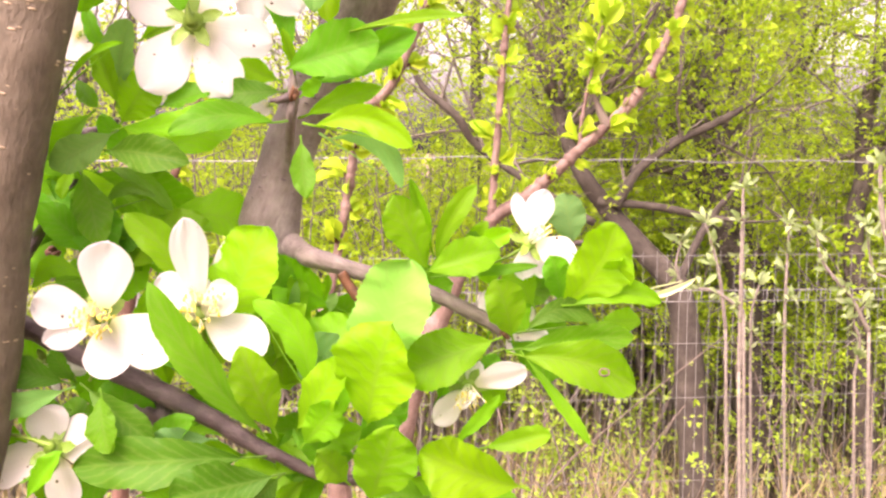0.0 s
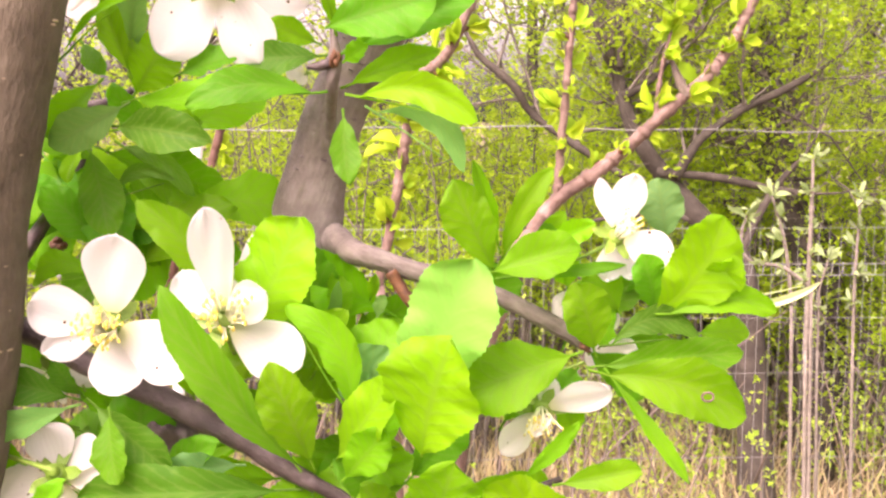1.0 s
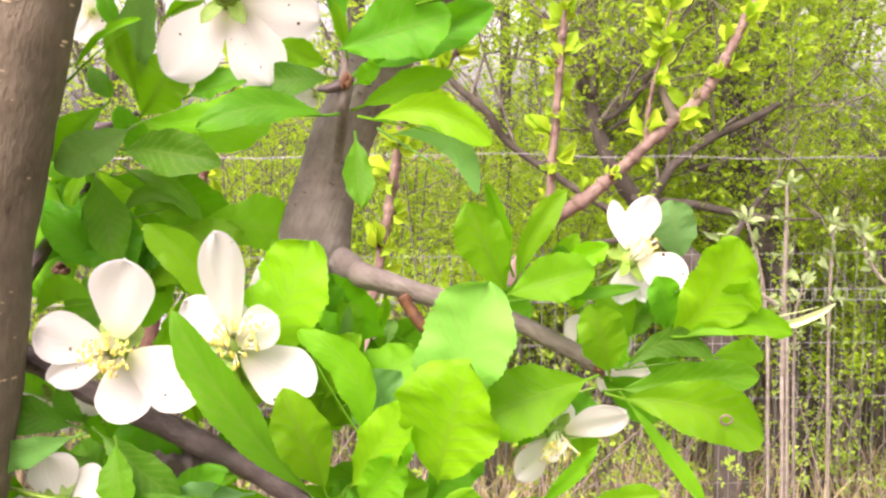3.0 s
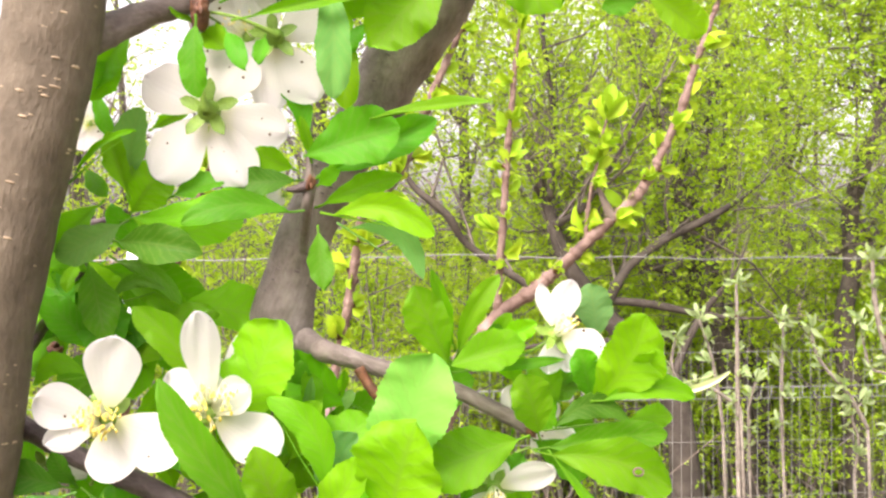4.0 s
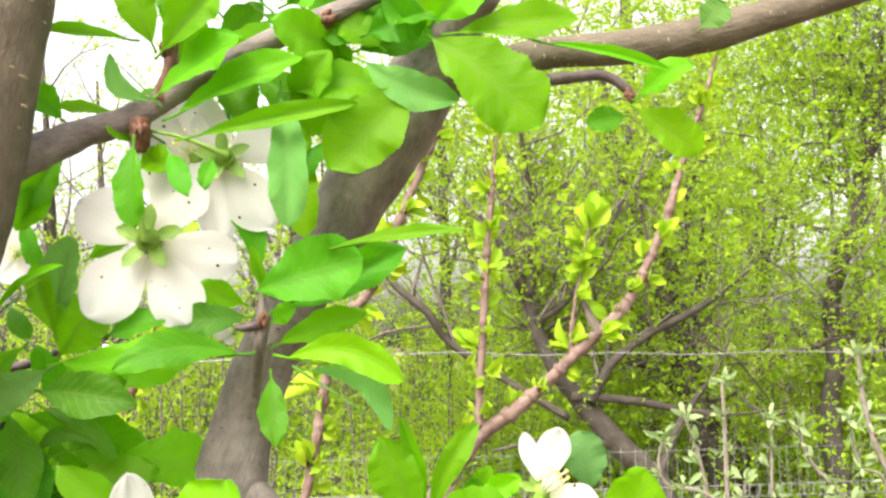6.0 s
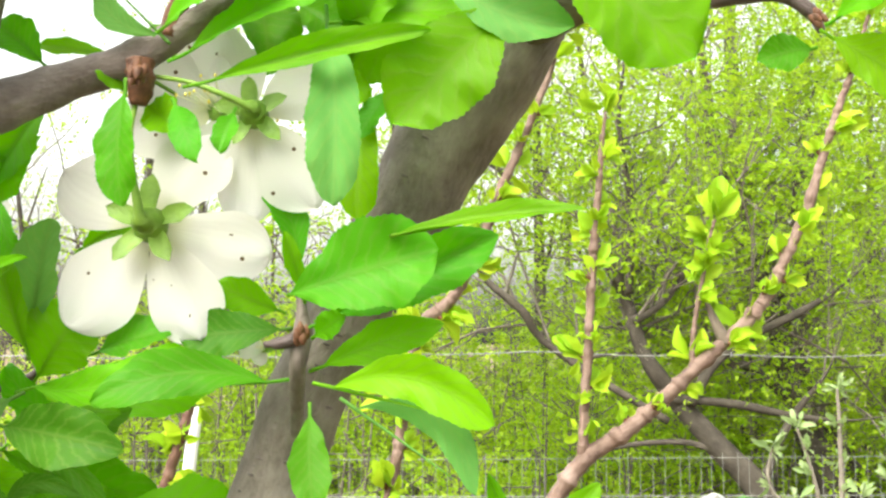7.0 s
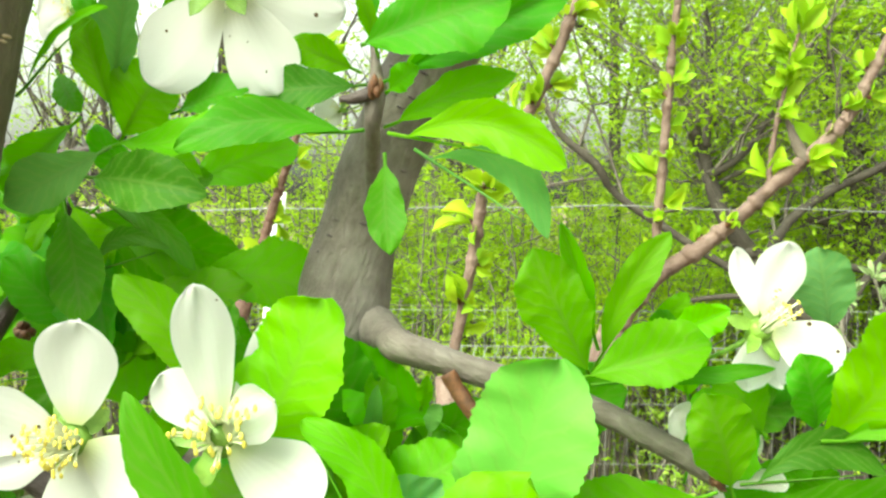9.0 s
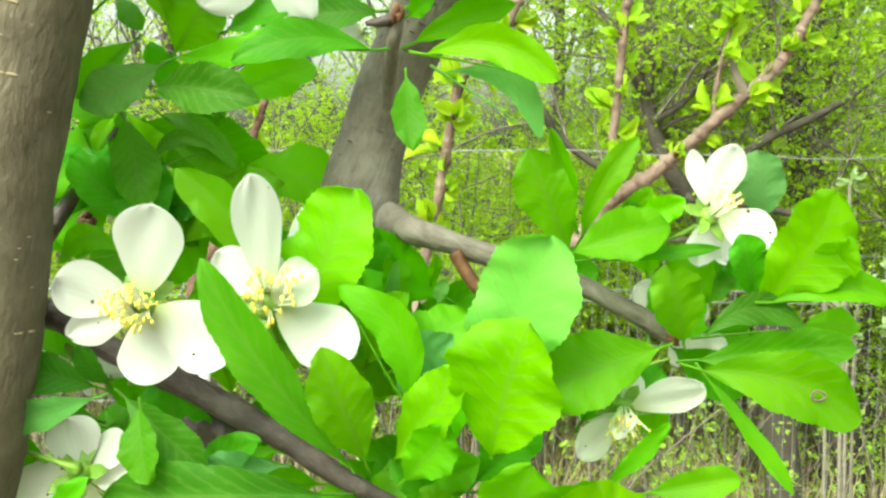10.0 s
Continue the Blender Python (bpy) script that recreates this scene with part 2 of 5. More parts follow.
def blade_data(base, tip, width, roll=0.0, bend=0.15, fold=0.18, fat=0.5, teeth=0.022, rows=44, across=3, stalk=0.12, sway=0.0):
    """A leaf blade from base to tip: obovate, toothed, bent along and folded at its midrib, with a short stalk.
    roll turns its face about its length; 0 faces the camera's side."""
    base, tip = np.array(base, float), np.array(tip, float)
    axis = tip - base
    length = np.linalg.norm(axis)
    ax = axis / length
    face = np.array((0.0, -1.0, 0.25))
    face = unit(face - ax * (face @ ax))
    a = radians(roll)
    seed = (base.sum() * 977.0) % 10.0
    cols = 2 * across + 1
    u = (np.arange(rows + 1) / rows)[:, None]
    v = ((np.arange(cols) - across) / across)[None, :]
    peak = 0.46 + 0.18 * fat
    below = 1 - (np.clip(peak - u, 0, 1) / peak) ** (1.3 + 0.6 * fat)
    above = (1 - (np.clip(u - peak, 0, 1) / (1 - peak)) ** 2.5) ** (0.85 - 0.35 * fat)
    prof = np.where(u < peak, below, above)
    half = 0.5 * width * np.maximum(prof, 0.03)
    tooth = np.where(np.arange(rows + 1) % 2 == 1, 1.0, -1.0)[:, None] * ((u > 0.12) & (u < 0.97))
    half = half * (1 + teeth * tooth + 0.055 * np.sin(u * 11 + v * 2.0 + seed * 4) + 0.035 * np.sin(u * 27 + v * 1.3 + seed * 9))
    n = face * math.cos(a) + np.cross(ax, face) * math.sin(a)
    side = np.cross(n, ax)
    mid = base + ax * length * (stalk + (1 - stalk) * u) - n * length * (bend * (u * u - u) * 1.6)
    mid = mid + side * (length * (0.05 * math.sin(seed * 5.3) + sway * 4)) * (u - u * u)
    ripple = width * (0.10 * np.sin(u * 9 + seed + v * 1.5) + 0.05 * np.sin(u * 21 + seed * 2 + v * 4) + 0.02 * np.sin(u * 47 + seed * 5 + v * 3)) * v * v * np.sqrt(u)
    fold = fold * (1.35 + 0.7 * math.sin(seed * 3.1))
    lift = fold * np.abs(v) * half * 2 * (1 - 0.35 * np.abs(v)) + ripple
    verts = (mid[:, None, :] + side * (half * v)[:, :, None] + n * lift[:, :, None]).reshape(-1, 3)
    uvs = np.stack([np.repeat(u, cols, 1), np.repeat(0.5 + v / 2, rows + 1, 0)], 2).reshape(-1, 2)
    faces = [(i * cols + j, i * cols + j + 1, (i + 1) * cols + j + 1, (i + 1) * cols + j) for i in range(rows) for j in range(cols - 1)]
    r = max(0.0003, length * 0.0058)
    rib = [(*(base + ax * length * s - n * (r * 0.8 + length * bend * (max(0, (s - stalk) / (1 - stalk)) ** 2 - max(0, (s - stalk) / (1 - stalk))) * 1.6)), r * (1.1 - 0.9 * s))
           for s in (0.0, stalk, 0.4, 0.65, 0.85)]
    tv, tf, tu = tube_data(rib, 5, 3)
    tu = [(0.5, 0.5)] * len(tv)
    return join((verts, faces, uvs), (tv, tf, tu))


def leaf(parent, base, tip, width, roll=0.0, bend=0.15, fold=0.18, tone="y", **more):
    mat = {"y": LEAF_YOUNG, "Y": LEAF_YELLOW, "m": LEAF_MATURE, "p": LEAF_PALE, "b": LEAF_BLUISH, "l": LEAF_LIME, "w": LEAF_WHITISH, "v": LEAF_VIVID, "d": LEAF_DEEP_AND_SHADE}[tone]
    v, f, u = blade_data(base, tip, width, roll, bend, fold, **more)
    return mesh_part("leaf", v, f, mat, parent, "", u)


def petal_data(centre, direction, normal, length, width, cup=0.25):
    """A round, thin, slightly cupped petal on a short claw."""
    d, n = unit(np.array(direction, float)), unit(np.array(normal, float))
    s = np.cross(n, d)
    verts, faces, uvs = [], [], []
    rows, across = 14, 4
    cols = 2 * across + 1
    seed = (abs(centre[0]) * 7919 + d[0] * 31 + d[2] * 17) % 6.28
    for i in range(rows + 1):
        u = math.sin(math.pi / 2 * i / rows)
        half = (max(u, 0.02) / 0.56) ** 0.5 if u < 0.56 else math.sqrt(max(0.0, 1 - ((u - 0.56) / 0.44) ** 2.1))
        half *= 0.48 * width * (1 + 0.05 * math.sin(8 * u + seed) * u)
        for j in range(cols):
            v = (j - across) / across
            rim = 0.035 * length * math.sin(5 * v + seed + 3 * u) * u
            lift = cup * length * (u * u * 0.55 + 0.35 * v * v * u) + rim
            edge = 1 - 0.03 * u ** 4 * math.sin(4 * v + seed * 2) ** 2
            verts.append(np.array(centre) + d * length * (0.07 + 0.93 * u * edge) + s * half * v + n * lift)
            uvs.append((u, 0.5 + v / 2))
    for i in range(rows):
        for j in range(cols - 1):
            o = i * cols + j
            faces.append((o, o + 1, o + cols + 1, o + cols))
    return verts, faces, uvs


def blossom(parent, centre, facing, radius, petals, stalk_from, rng_seed=1, stamens=30, cup=0.16):
    """A plum blossom: petals as (base, tip, width), green cup and sepals, stamens, stalk."""
    rng = random.Random(rng_seed)
    c, n = np.array(centre, float), unit(np.array(facing, float))
    upv = np.array((0, 0, 1.0)) if abs(n[2]) < 0.95 else np.array((0, 1.0, 0))
    right = unit(np.cross(upv, n))
    upn = np.cross(n, right)
    r = radius
    back = c - n * r * 0.28
    bow = (back + np.array(stalk_from)) / 2 - n * r * 0.25
    cup_rows = [(*np.array(stalk_from), r * 0.026), (*bow, r * 0.028), (*(back - n * r * 0.05), r * 0.05), (*(back + n * r * 0.06), r * 0.12),
                (*(c - n * r * 0.08), r * 0.17), (*(c + n * r * 0.01), r * 0.15)]
    v, f, u = tube_data(cup_rows, 10, 5)
    head = mesh_part("blossom", v, f, SEPAL, parent, "white plum blossom of up to five petals with yellow stamens", u)
    side = n if abs(n[1]) > 0.6 else np.array((0.0, -1.0, 0.2))
    # petals are placed and sized to fit the camera's view
    for base, tip, width in petals:
        d = np.array(tip, float) - np.array(base, float)
        length = np.linalg.norm(d)
        m = unit(side - d / length * (side @ d / length))
        pv, pf, pu = petal_data(np.array(base, float) + m * r * 0.01, d, m, length, width, cup)
        mesh_part("petal", pv, pf, PETAL, head, "", pu)
    for k in range(5):
        w = radians(36 + 72 * k + 11 * rng_seed)
        d = right * math.sin(w) + upn * math.cos(w)
        tipv = c - n * r * 0.16 + d * r * rng.uniform(0.4, 0.5)
        sv, sf, su = blade_data(c - n * r * 0.07, tipv, r * 0.19, rows=6, across=1, stalk=0.0, teeth=0.0, bend=0.1)
        mesh_part("sepal", sv, sf, SEPAL, head, "", su)
    fil, ant = [], []
    for i in range(stamens):
        w = rng.uniform(0, 6.283)
        sp = rng.uniform(0.12, 0.5)
        d = unit(n + (right * math.sin(w) + upn * math.cos(w)) * sp * 1.4)
        end = c + d * r * rng.uniform(0.38, 0.6)
        root = c + (right * math.sin(w) + upn * math.cos(w)) * r * 0.09
        midp = (root + end) / 2 + n * r * 0.03
        fil.append(tube_data([(*root, r * 0.011), (*midp, r * 0.009), (*end, r * 0.008)], 4, 2))
        q = unit(np.cross(d, right))
        ant.append(tube_data([(*(end - q * r * 0.03), r * 0.006), (*(end - q * r * 0.015), r * 0.017), (*(end + q * r * 0.015), r * 0.017), (*(end + q * r * 0.03), r * 0.006)], 6, 1))
    fv, ff, fu = join(*fil)
    tagged(mesh_part("stamen_tuft", fv, ff, FILAMENT, head, "fine cream filaments"), kind="stuff")
    av, af, au = join(*ant)
    tagged(mesh_part("anther_tuft", av, af, ANTHER, head, "tiny yellow anthers"), kind="stuff")
    return head


def bud(parent, at, direction, size):
    """A cluster of overlapping brown bud scales."""
    d = unit(np.array(direction, float))
    sets = []
    side = unit(np.cross(d, (0.2, 0.5, 0.84)))
    other = np.cross(d, side)
    for i in range(7):
        w = i * 2.4
        o = np.array(at) + (side * math.cos(w) + other * math.sin(w)) * size * 0.32 + d * size * (0.12 * i - 0.4)
        sets.append(tube_data([(*(o - d * size * 0.4), size * 0.12), (*o, size * 0.30), (*(o + d * size * 0.35), size * 0.2), (*(o + d * size * 0.6), size * 0.03)], 7, 2, 0.15, 900.0))
    v, f, u = join(*sets)
    return mesh_part("bud", v, f, BUD, parent, "bud with reddish-brown scales", u)


def scatter_leaves(centres, sizes, rng, slim=0.5, droop=0.2, clump=4):
    """Many small pointed leaves in loose clumps, each folded at its midrib, in one mesh: verts and faces."""
    pick = rng.random(len(centres)) < 2.0 / clump
    centres, sizes = np.repeat(centres[pick], clump, 0), np.repeat(sizes[pick], clump) * 0.66
    n = len(centres)
    sizes = sizes * rng.uniform(0.7, 1.25, n)
    d = rng.normal(size=(n, 3))
    d[:, 2] = d[:, 2] * 0.7 - droop
    d /= np.linalg.norm(d, axis=1)[:, None]
    s = np.cross(d, rng.normal(size=(n, 3)))
    s /= np.linalg.norm(s, axis=1)[:, None]
    up = np.cross(s, d)
    L = sizes[:, None]
    a = centres + rng.normal(size=(n, 3)) * L * 0.25 + d * L * 0.15
    tip = a + d * L
    m = a + d * L * 0.42 + up * L * 0.12
    l, r = m + s * L * slim * 0.55, m - s * L * slim * 0.55
    verts = np.stack([a, l, tip, r], 1).reshape(-1, 3)
    o = (np.arange(n) * 4)[:, None]
    faces = np.concatenate([o + np.array([[0, 2, 1]]), o + np.array([[0, 3, 2]])], 0)
    return verts, [tuple(q) for q in faces.tolist()]


# ---- ground ----
def build_ground():
    n = 90
    xs = np.concatenate([np.linspace(-400, -14, 14), np.linspace(-12, 12, n), np.linspace(14, 400, 14)])
    ys = np.concatenate([np.linspace(-400, -6, 14), np.linspace(-4, 16, n), np.linspace(18, 400, 14)])
    verts = [(x, y, 0.05 * noise.fractal(Vector((x * 0.9, y * 0.9, 0)), 1.0, 2.0, 4)) for y in ys for x in xs]
    w = len(xs)
    faces = [(j * w + i, j * w + i + 1, (j + 1) * w + i + 1, (j + 1) * w + i) for j in range(len(ys) - 1) for i in range(w - 1)]
    me = bpy.data.meshes.new("ground")
    me.from_pydata(verts, [], faces)
    me.materials.append(SOIL)
    me.shade_smooth()
    tagged(new("ground", me), "bare brown soil with dry litter and sparse grass", "ground", kind="structure")


build_ground()

# ---- the plum tree ----
plum = thing("plum_tree", (-0.12, 0.22, 0.0), "plum tree in white blossom with fresh green leaves", "tree")
# trunks, limbs and twigs
TRUNK = [(-0.1914, 0.1700, -0.0200, 0.0217), (-0.1754, 0.1680, 0.6000, 0.0183), (-0.1537, 0.1670, 1.1000, 0.0143), (-0.1283, 0.1660, 1.4557, 0.0118)] + [(-0.1156, 0.1660, 1.5357, 0.0114), (-0.1126, 0.1660, 1.5541, 0.0111), (-0.1098, 0.1660, 1.5753, 0.0109), (-0.1054, 0.1660, 1.5977, 0.0109), (-0.1006, 0.1660, 1.6175, 0.0110), (-0.0969, 0.1660, 1.6334, 0.0111), (-0.0937, 0.1660, 1.6505, 0.0113), (-0.0918, 0.1660, 1.6624, 0.0114), (-0.0895, 0.1660, 1.6757, 0.0111), (-0.0861, 0.1660, 1.6981, 0.0104)]
stem('trunk', TRUNK, BARK, plum, 'smooth brown plum trunk with pale lenticels', sides=32, steps=10, rough=0.05, scale=70.0)
LIMB = [(-0.0723, 0.2050, 1.5378, 0.0102), (-0.0615, 0.2050, 1.5501, 0.0096), (-0.0519, 0.2050, 1.5600, 0.0093), (-0.0476, 0.2050, 1.5716, 0.0090), (-0.0441, 0.2050, 1.5870, 0.0076), (-0.0390, 0.2050, 1.6016, 0.0074), (-0.0321, 0.2050, 1.6162, 0.0074), (-0.0231, 0.2050, 1.6309, 0.0080), (-0.0163, 0.2050, 1.6440, 0.0090), (-0.0096, 0.2050, 1.6548, 0.0094), (-0.0034, 0.2050, 1.6656, 0.0096), (0.0036, 0.2050, 1.6779, 0.0090), (0.0095, 0.1990, 1.6867, 0.0069), (0.0157, 0.1920, 1.6925, 0.0050)]
stem('limb', LIMB, BARK_GREY, plum, 'grey-brown plum limb rising behind the leaves', sides=28, steps=10, rough=0.07, scale=60.0)
BOUGH = [(0.0019, 0.1980, 1.6690, 0.0049), (0.0151, 0.1880, 1.6710, 0.0040), (0.0301, 0.1880, 1.6745, 0.0037), (0.0483, 0.1880, 1.6758, 0.0041), (0.0667, 0.1880, 1.6787, 0.0045), (0.0839, 0.1880, 1.6838, 0.0040), (0.1107, 0.1880, 1.6919, 0.0035), (0.1366, 0.1880, 1.7036, 0.0031)]
stem('limb', BOUGH, BARK, plum, 'reddish-brown plum limb', sides=20, steps=8, rough=0.07, scale=120.0)
stem('twig', [(0.0164, 0.1860, 1.6690, 0.0017), (0.0283, 0.1860, 1.6676, 0.0015), (0.0418, 0.1860, 1.6686, 0.0013), (0.0477, 0.1860, 1.6656, 0.0012), (0.0495, 0.1860, 1.6620, 0.0007)], BARK_DARK, plum, '', sides=10, rough=0.1, scale=300.0)
stem('twig', [(-0.0907, 0.1720, 1.6459, 0.0056), (-0.0847, 0.1780, 1.6501, 0.0042), (-0.0768, 0.1840, 1.6553, 0.0034), (-0.0664, 0.1840, 1.6586, 0.0031), (-0.0545, 0.1840, 1.6652, 0.0025), (-0.0409, 0.1840, 1.6734, 0.0025), (-0.0257, 0.1840, 1.6806, 0.0025), (-0.0133, 0.1840, 1.6859, 0.0022), (0.0007, 0.1840, 1.6927, 0.0018)], BARK_GREY, plum, 'grey-brown side branch', sides=16, rough=0.1, scale=250.0)
stem('spur', [(-0.0588, 0.1830, 1.6622, 0.0020), (-0.0570, 0.1830, 1.6699, 0.0017), (-0.0564, 0.1830, 1.6761, 0.0015), (-0.0555, 0.1830, 1.6823, 0.0011)], BUD, plum, 'orange-brown spur', sides=10, rough=0.2, scale=400.0)
stem('spur', [(-0.0629, 0.1800, 1.6578, 0.0021), (-0.0626, 0.1800, 1.6540, 0.0024), (-0.0629, 0.1800, 1.6502, 0.0014)], BUD, plum, 'orange-brown spur', sides=10, rough=0.25, scale=500.0)
stem('twig', [(-0.0499, 0.2100, 1.5743, 0.0053), (-0.0417, 0.2045, 1.5716, 0.0045), (-0.0367, 0.1950, 1.5706, 0.0034), (-0.0340, 0.1880, 1.5704, 0.0028), (-0.0316, 0.1840, 1.5700, 0.0029), (-0.0244, 0.1840, 1.5679, 0.0024), (-0.0159, 0.1840, 1.5653, 0.0023), (-0.0059, 0.1840, 1.5627, 0.0021), (0.0012, 0.1840, 1.5601, 0.0020), (0.0083, 0.1840, 1.5567, 0.0020), (0.0152, 0.1840, 1.5529, 0.0020), (0.0200, 0.1840, 1.5498, 0.0016)], BARK_GREY, plum, 'purplish-grey fruiting twig', sides=16, steps=8, rough=0.09, scale=260.0)
stem('spur', [(-0.0237, 0.1820, 1.5662, 0.0014), (-0.0218, 0.1820, 1.5631, 0.0014), (-0.0195, 0.1820, 1.5598, 0.0014), (-0.0175, 0.1820, 1.5574, 0.0007)], BUD, plum, 'orange-brown spur', sides=10, rough=0.2, scale=400.0)
stem('spur', [(-0.0411, 0.2030, 1.5901, 0.0005), (-0.0395, 0.1975, 1.5962, 0.0011), (-0.0380, 0.1910, 1.6021, 0.0013), (-0.0366, 0.1840, 1.6073, 0.0014), (-0.0359, 0.1840, 1.6122, 0.0017), (-0.0360, 0.1840, 1.6159, 0.0010), (-0.0364, 0.1840, 1.6207, 0.0006), (-0.0367, 0.1840, 1.6254, 0.0003)], BARK_GREY, plum, 'dark leafy spur', sides=12, rough=0.12, scale=400.0)
stem('spur', [(-0.0358, 0.1820, 1.6123, 0.0011), (-0.0386, 0.1820, 1.6112, 0.0011), (-0.0417, 0.1820, 1.6109, 0.0006)], BARK_DARK, plum, '', sides=9, rough=0.2, scale=500.0)
stem('twig', [(-0.1157, 0.1680, 1.5541, 0.0049), (-0.1107, 0.1720, 1.5542, 0.0039), (-0.1103, 0.1830, 1.5521, 0.0035), (-0.1047, 0.1830, 1.5502, 0.0028), (-0.0979, 0.1830, 1.5463, 0.0025), (-0.0899, 0.1830, 1.5421, 0.0027), (-0.0806, 0.1830, 1.5381, 0.0029), (-0.0696, 0.1830, 1.5328, 0.0029), (-0.0610, 0.1830, 1.5282, 0.0027), (-0.0524, 0.1830, 1.5228, 0.0024), (-0.0427, 0.1830, 1.5171, 0.0020), (-0.0316, 0.1830, 1.5126, 0.0012)], BARK_DARK, plum, 'dark purple knobbly twig', sides=18, steps=8, rough=0.12, scale=200.0)
stem('gnarl', [(-0.0899, 0.1900, 1.5324, 0.0024), (-0.0841, 0.1900, 1.5292, 0.0050), (-0.0784, 0.1900, 1.5265, 0.0062), (-0.0726, 0.1900, 1.5249, 0.0048), (-0.0681, 0.1900, 1.5241, 0.0022)], BARK_DARK, plum, 'gnarled dark purple wood of an old pruning cut', sides=18, steps=6, rough=0.45, scale=260.0)
stem('twig', [(-0.1107, 0.1980, 1.6031, 0.0021), (-0.1003, 0.1980, 1.6024, 0.0014), (-0.0898, 0.1980, 1.6041, 0.0011), (-0.0861, 0.1980, 1.6065, 0.0008)], BARK_DARK, plum, '', sides=8, rough=0.1, scale=300.0)
stem('twig', [(-0.1153, 0.1980, 1.5664, 0.0024), (-0.1063, 0.1980, 1.5784, 0.0014), (-0.0996, 0.1980, 1.5874, 0.0011), (-0.0970, 0.1980, 1.5941, 0.0008)], BARK_DARK, plum, '', sides=8, rough=0.1, scale=300.0)
stem('twig', [(-0.0420, 0.1780, 1.5192, 0.0016), (-0.0302, 0.1780, 1.5135, 0.0016), (-0.0183, 0.1780, 1.5116, 0.0014), (-0.0004, 0.1780, 1.5148, 0.0012), (0.0144, 0.1780, 1.5209, 0.0007)], BARK_DARK, plum, '', sides=10, rough=0.1, scale=300.0)
# bud scales
bud(plum, (-0.0352, 0.1800, 1.6125), (0, -0.1, 1), 0.0024)
bud(plum, (-0.0615, 0.1760, 1.6545), (0, -0.5, -0.8), 0.0030)
bud(plum, (-0.0564, 0.1780, 1.6735), (0, -0.3, 1), 0.0030)
bud(plum, (0.0194, 0.1800, 1.5505), (0.8, -0.3, -0.4), 0.0020)
bud(plum, (0.0475, 0.1810, 1.6627), (0.5, -0.3, -0.8), 0.0021)
bud(plum, (-0.1022, 0.1900, 1.5705), (0.5, -0.6, 0.3), 0.0032)
bud(plum, (-0.0168, 0.1780, 1.5577), (0.4, -0.4, -0.8), 0.0018)
bud(plum, (-0.0213, 0.1820, 1.6808), (0.6, -0.5, 0.4), 0.0034)
# blossoms
blossom(plum, (-0.0830, 0.1700, 1.5557), (0.05, -1, 0.12), 0.0173, [((-0.0824, 0.1700, 1.5573), (-0.0795, 0.1680, 1.5763), 0.0141), ((-0.0841, 0.1700, 1.5564), (-0.0988, 0.1670, 1.5608), 0.0119), ((-0.0841, 0.1700, 1.5550), (-0.0962, 0.1670, 1.5502), 0.0077), ((-0.0828, 0.1700, 1.5546), (-0.0799, 0.1690, 1.5411), 0.0134), ((-0.0818, 0.1700, 1.5554), (-0.0636, 0.1680, 1.5474), 0.0145)], (-0.0906, 0.1820, 1.5371), 1, 70)
blossom(plum, (-0.0583, 0.1710, 1.5573), (0.25, -0.9, 0.35), 0.0207, [((-0.0582, 0.1710, 1.5584), (-0.0615, 0.1680, 1.5821), 0.0098), ((-0.0583, 0.1710, 1.5572), (-0.0474, 0.1670, 1.5643), 0.0101), ((-0.0589, 0.1710, 1.5577), (-0.0691, 0.1730, 1.5658), 0.0092), ((-0.0576, 0.1710, 1.5564), (-0.0409, 0.1680, 1.5473), 0.0137), ((-0.0571, 0.1710, 1.5582), (-0.0465, 0.1800, 1.5772), 0.0098)], (-0.0572, 0.1840, 1.5407), 2, 40)
blossom(plum, (-0.0605, 0.1820, 1.6302), (0.02, 1, -0.15), 0.0179, [((-0.0611, 0.1820, 1.6294), (-0.0747, 0.1800, 1.6142), 0.0156), ((-0.0599, 0.1820, 1.6290), (-0.0518, 0.1800, 1.6117), 0.0134), ((-0.0595, 0.1820, 1.6300), (-0.0412, 0.1830, 1.6257), 0.0125), ((-0.0601, 0.1820, 1.6314), (-0.0520, 0.1850, 1.6466), 0.0143), ((-0.0617, 0.1820, 1.6310), (-0.0783, 0.1850, 1.6409), 0.0150)], (-0.0643, 0.1840, 1.6539), 3, 20)
blossom(plum, (-0.0449, 0.1860, 1.6493), (-0.1, 1, -0.1), 0.0155, [((-0.0443, 0.1860, 1.6487), (-0.0341, 0.1850, 1.6340), 0.0133), ((-0.0440, 0.1860, 1.6498), (-0.0323, 0.1880, 1.6573), 0.0127), ((-0.0452, 0.1860, 1.6485), (-0.0468, 0.1860, 1.6310), 0.0111), ((-0.0459, 0.1860, 1.6490), (-0.0563, 0.1880, 1.6396), 0.0120), ((-0.0453, 0.1860, 1.6502), (-0.0505, 0.1880, 1.6628), 0.0111)], (-0.0626, 0.1840, 1.6561), 4, 16)
blossom(plum, (0.0258, 0.1800, 1.5749), (0.45, -0.45, 0.5), 0.0115, [((0.0259, 0.1800, 1.5758), (0.0293, 0.1800, 1.5884), 0.0077), ((0.0250, 0.1800, 1.5760), (0.0216, 0.1830, 1.5867), 0.0043), ((0.0266, 0.1800, 1.5749), (0.0371, 0.1780, 1.5698), 0.0096), ((0.0249, 0.1800, 1.5742), (0.0243, 0.1830, 1.5650), 0.0068), ((0.0266, 0.1800, 1.5740), (0.0292, 0.1840, 1.5657), 0.0053)], (0.0148, 0.1840, 1.5689), 5, 26)
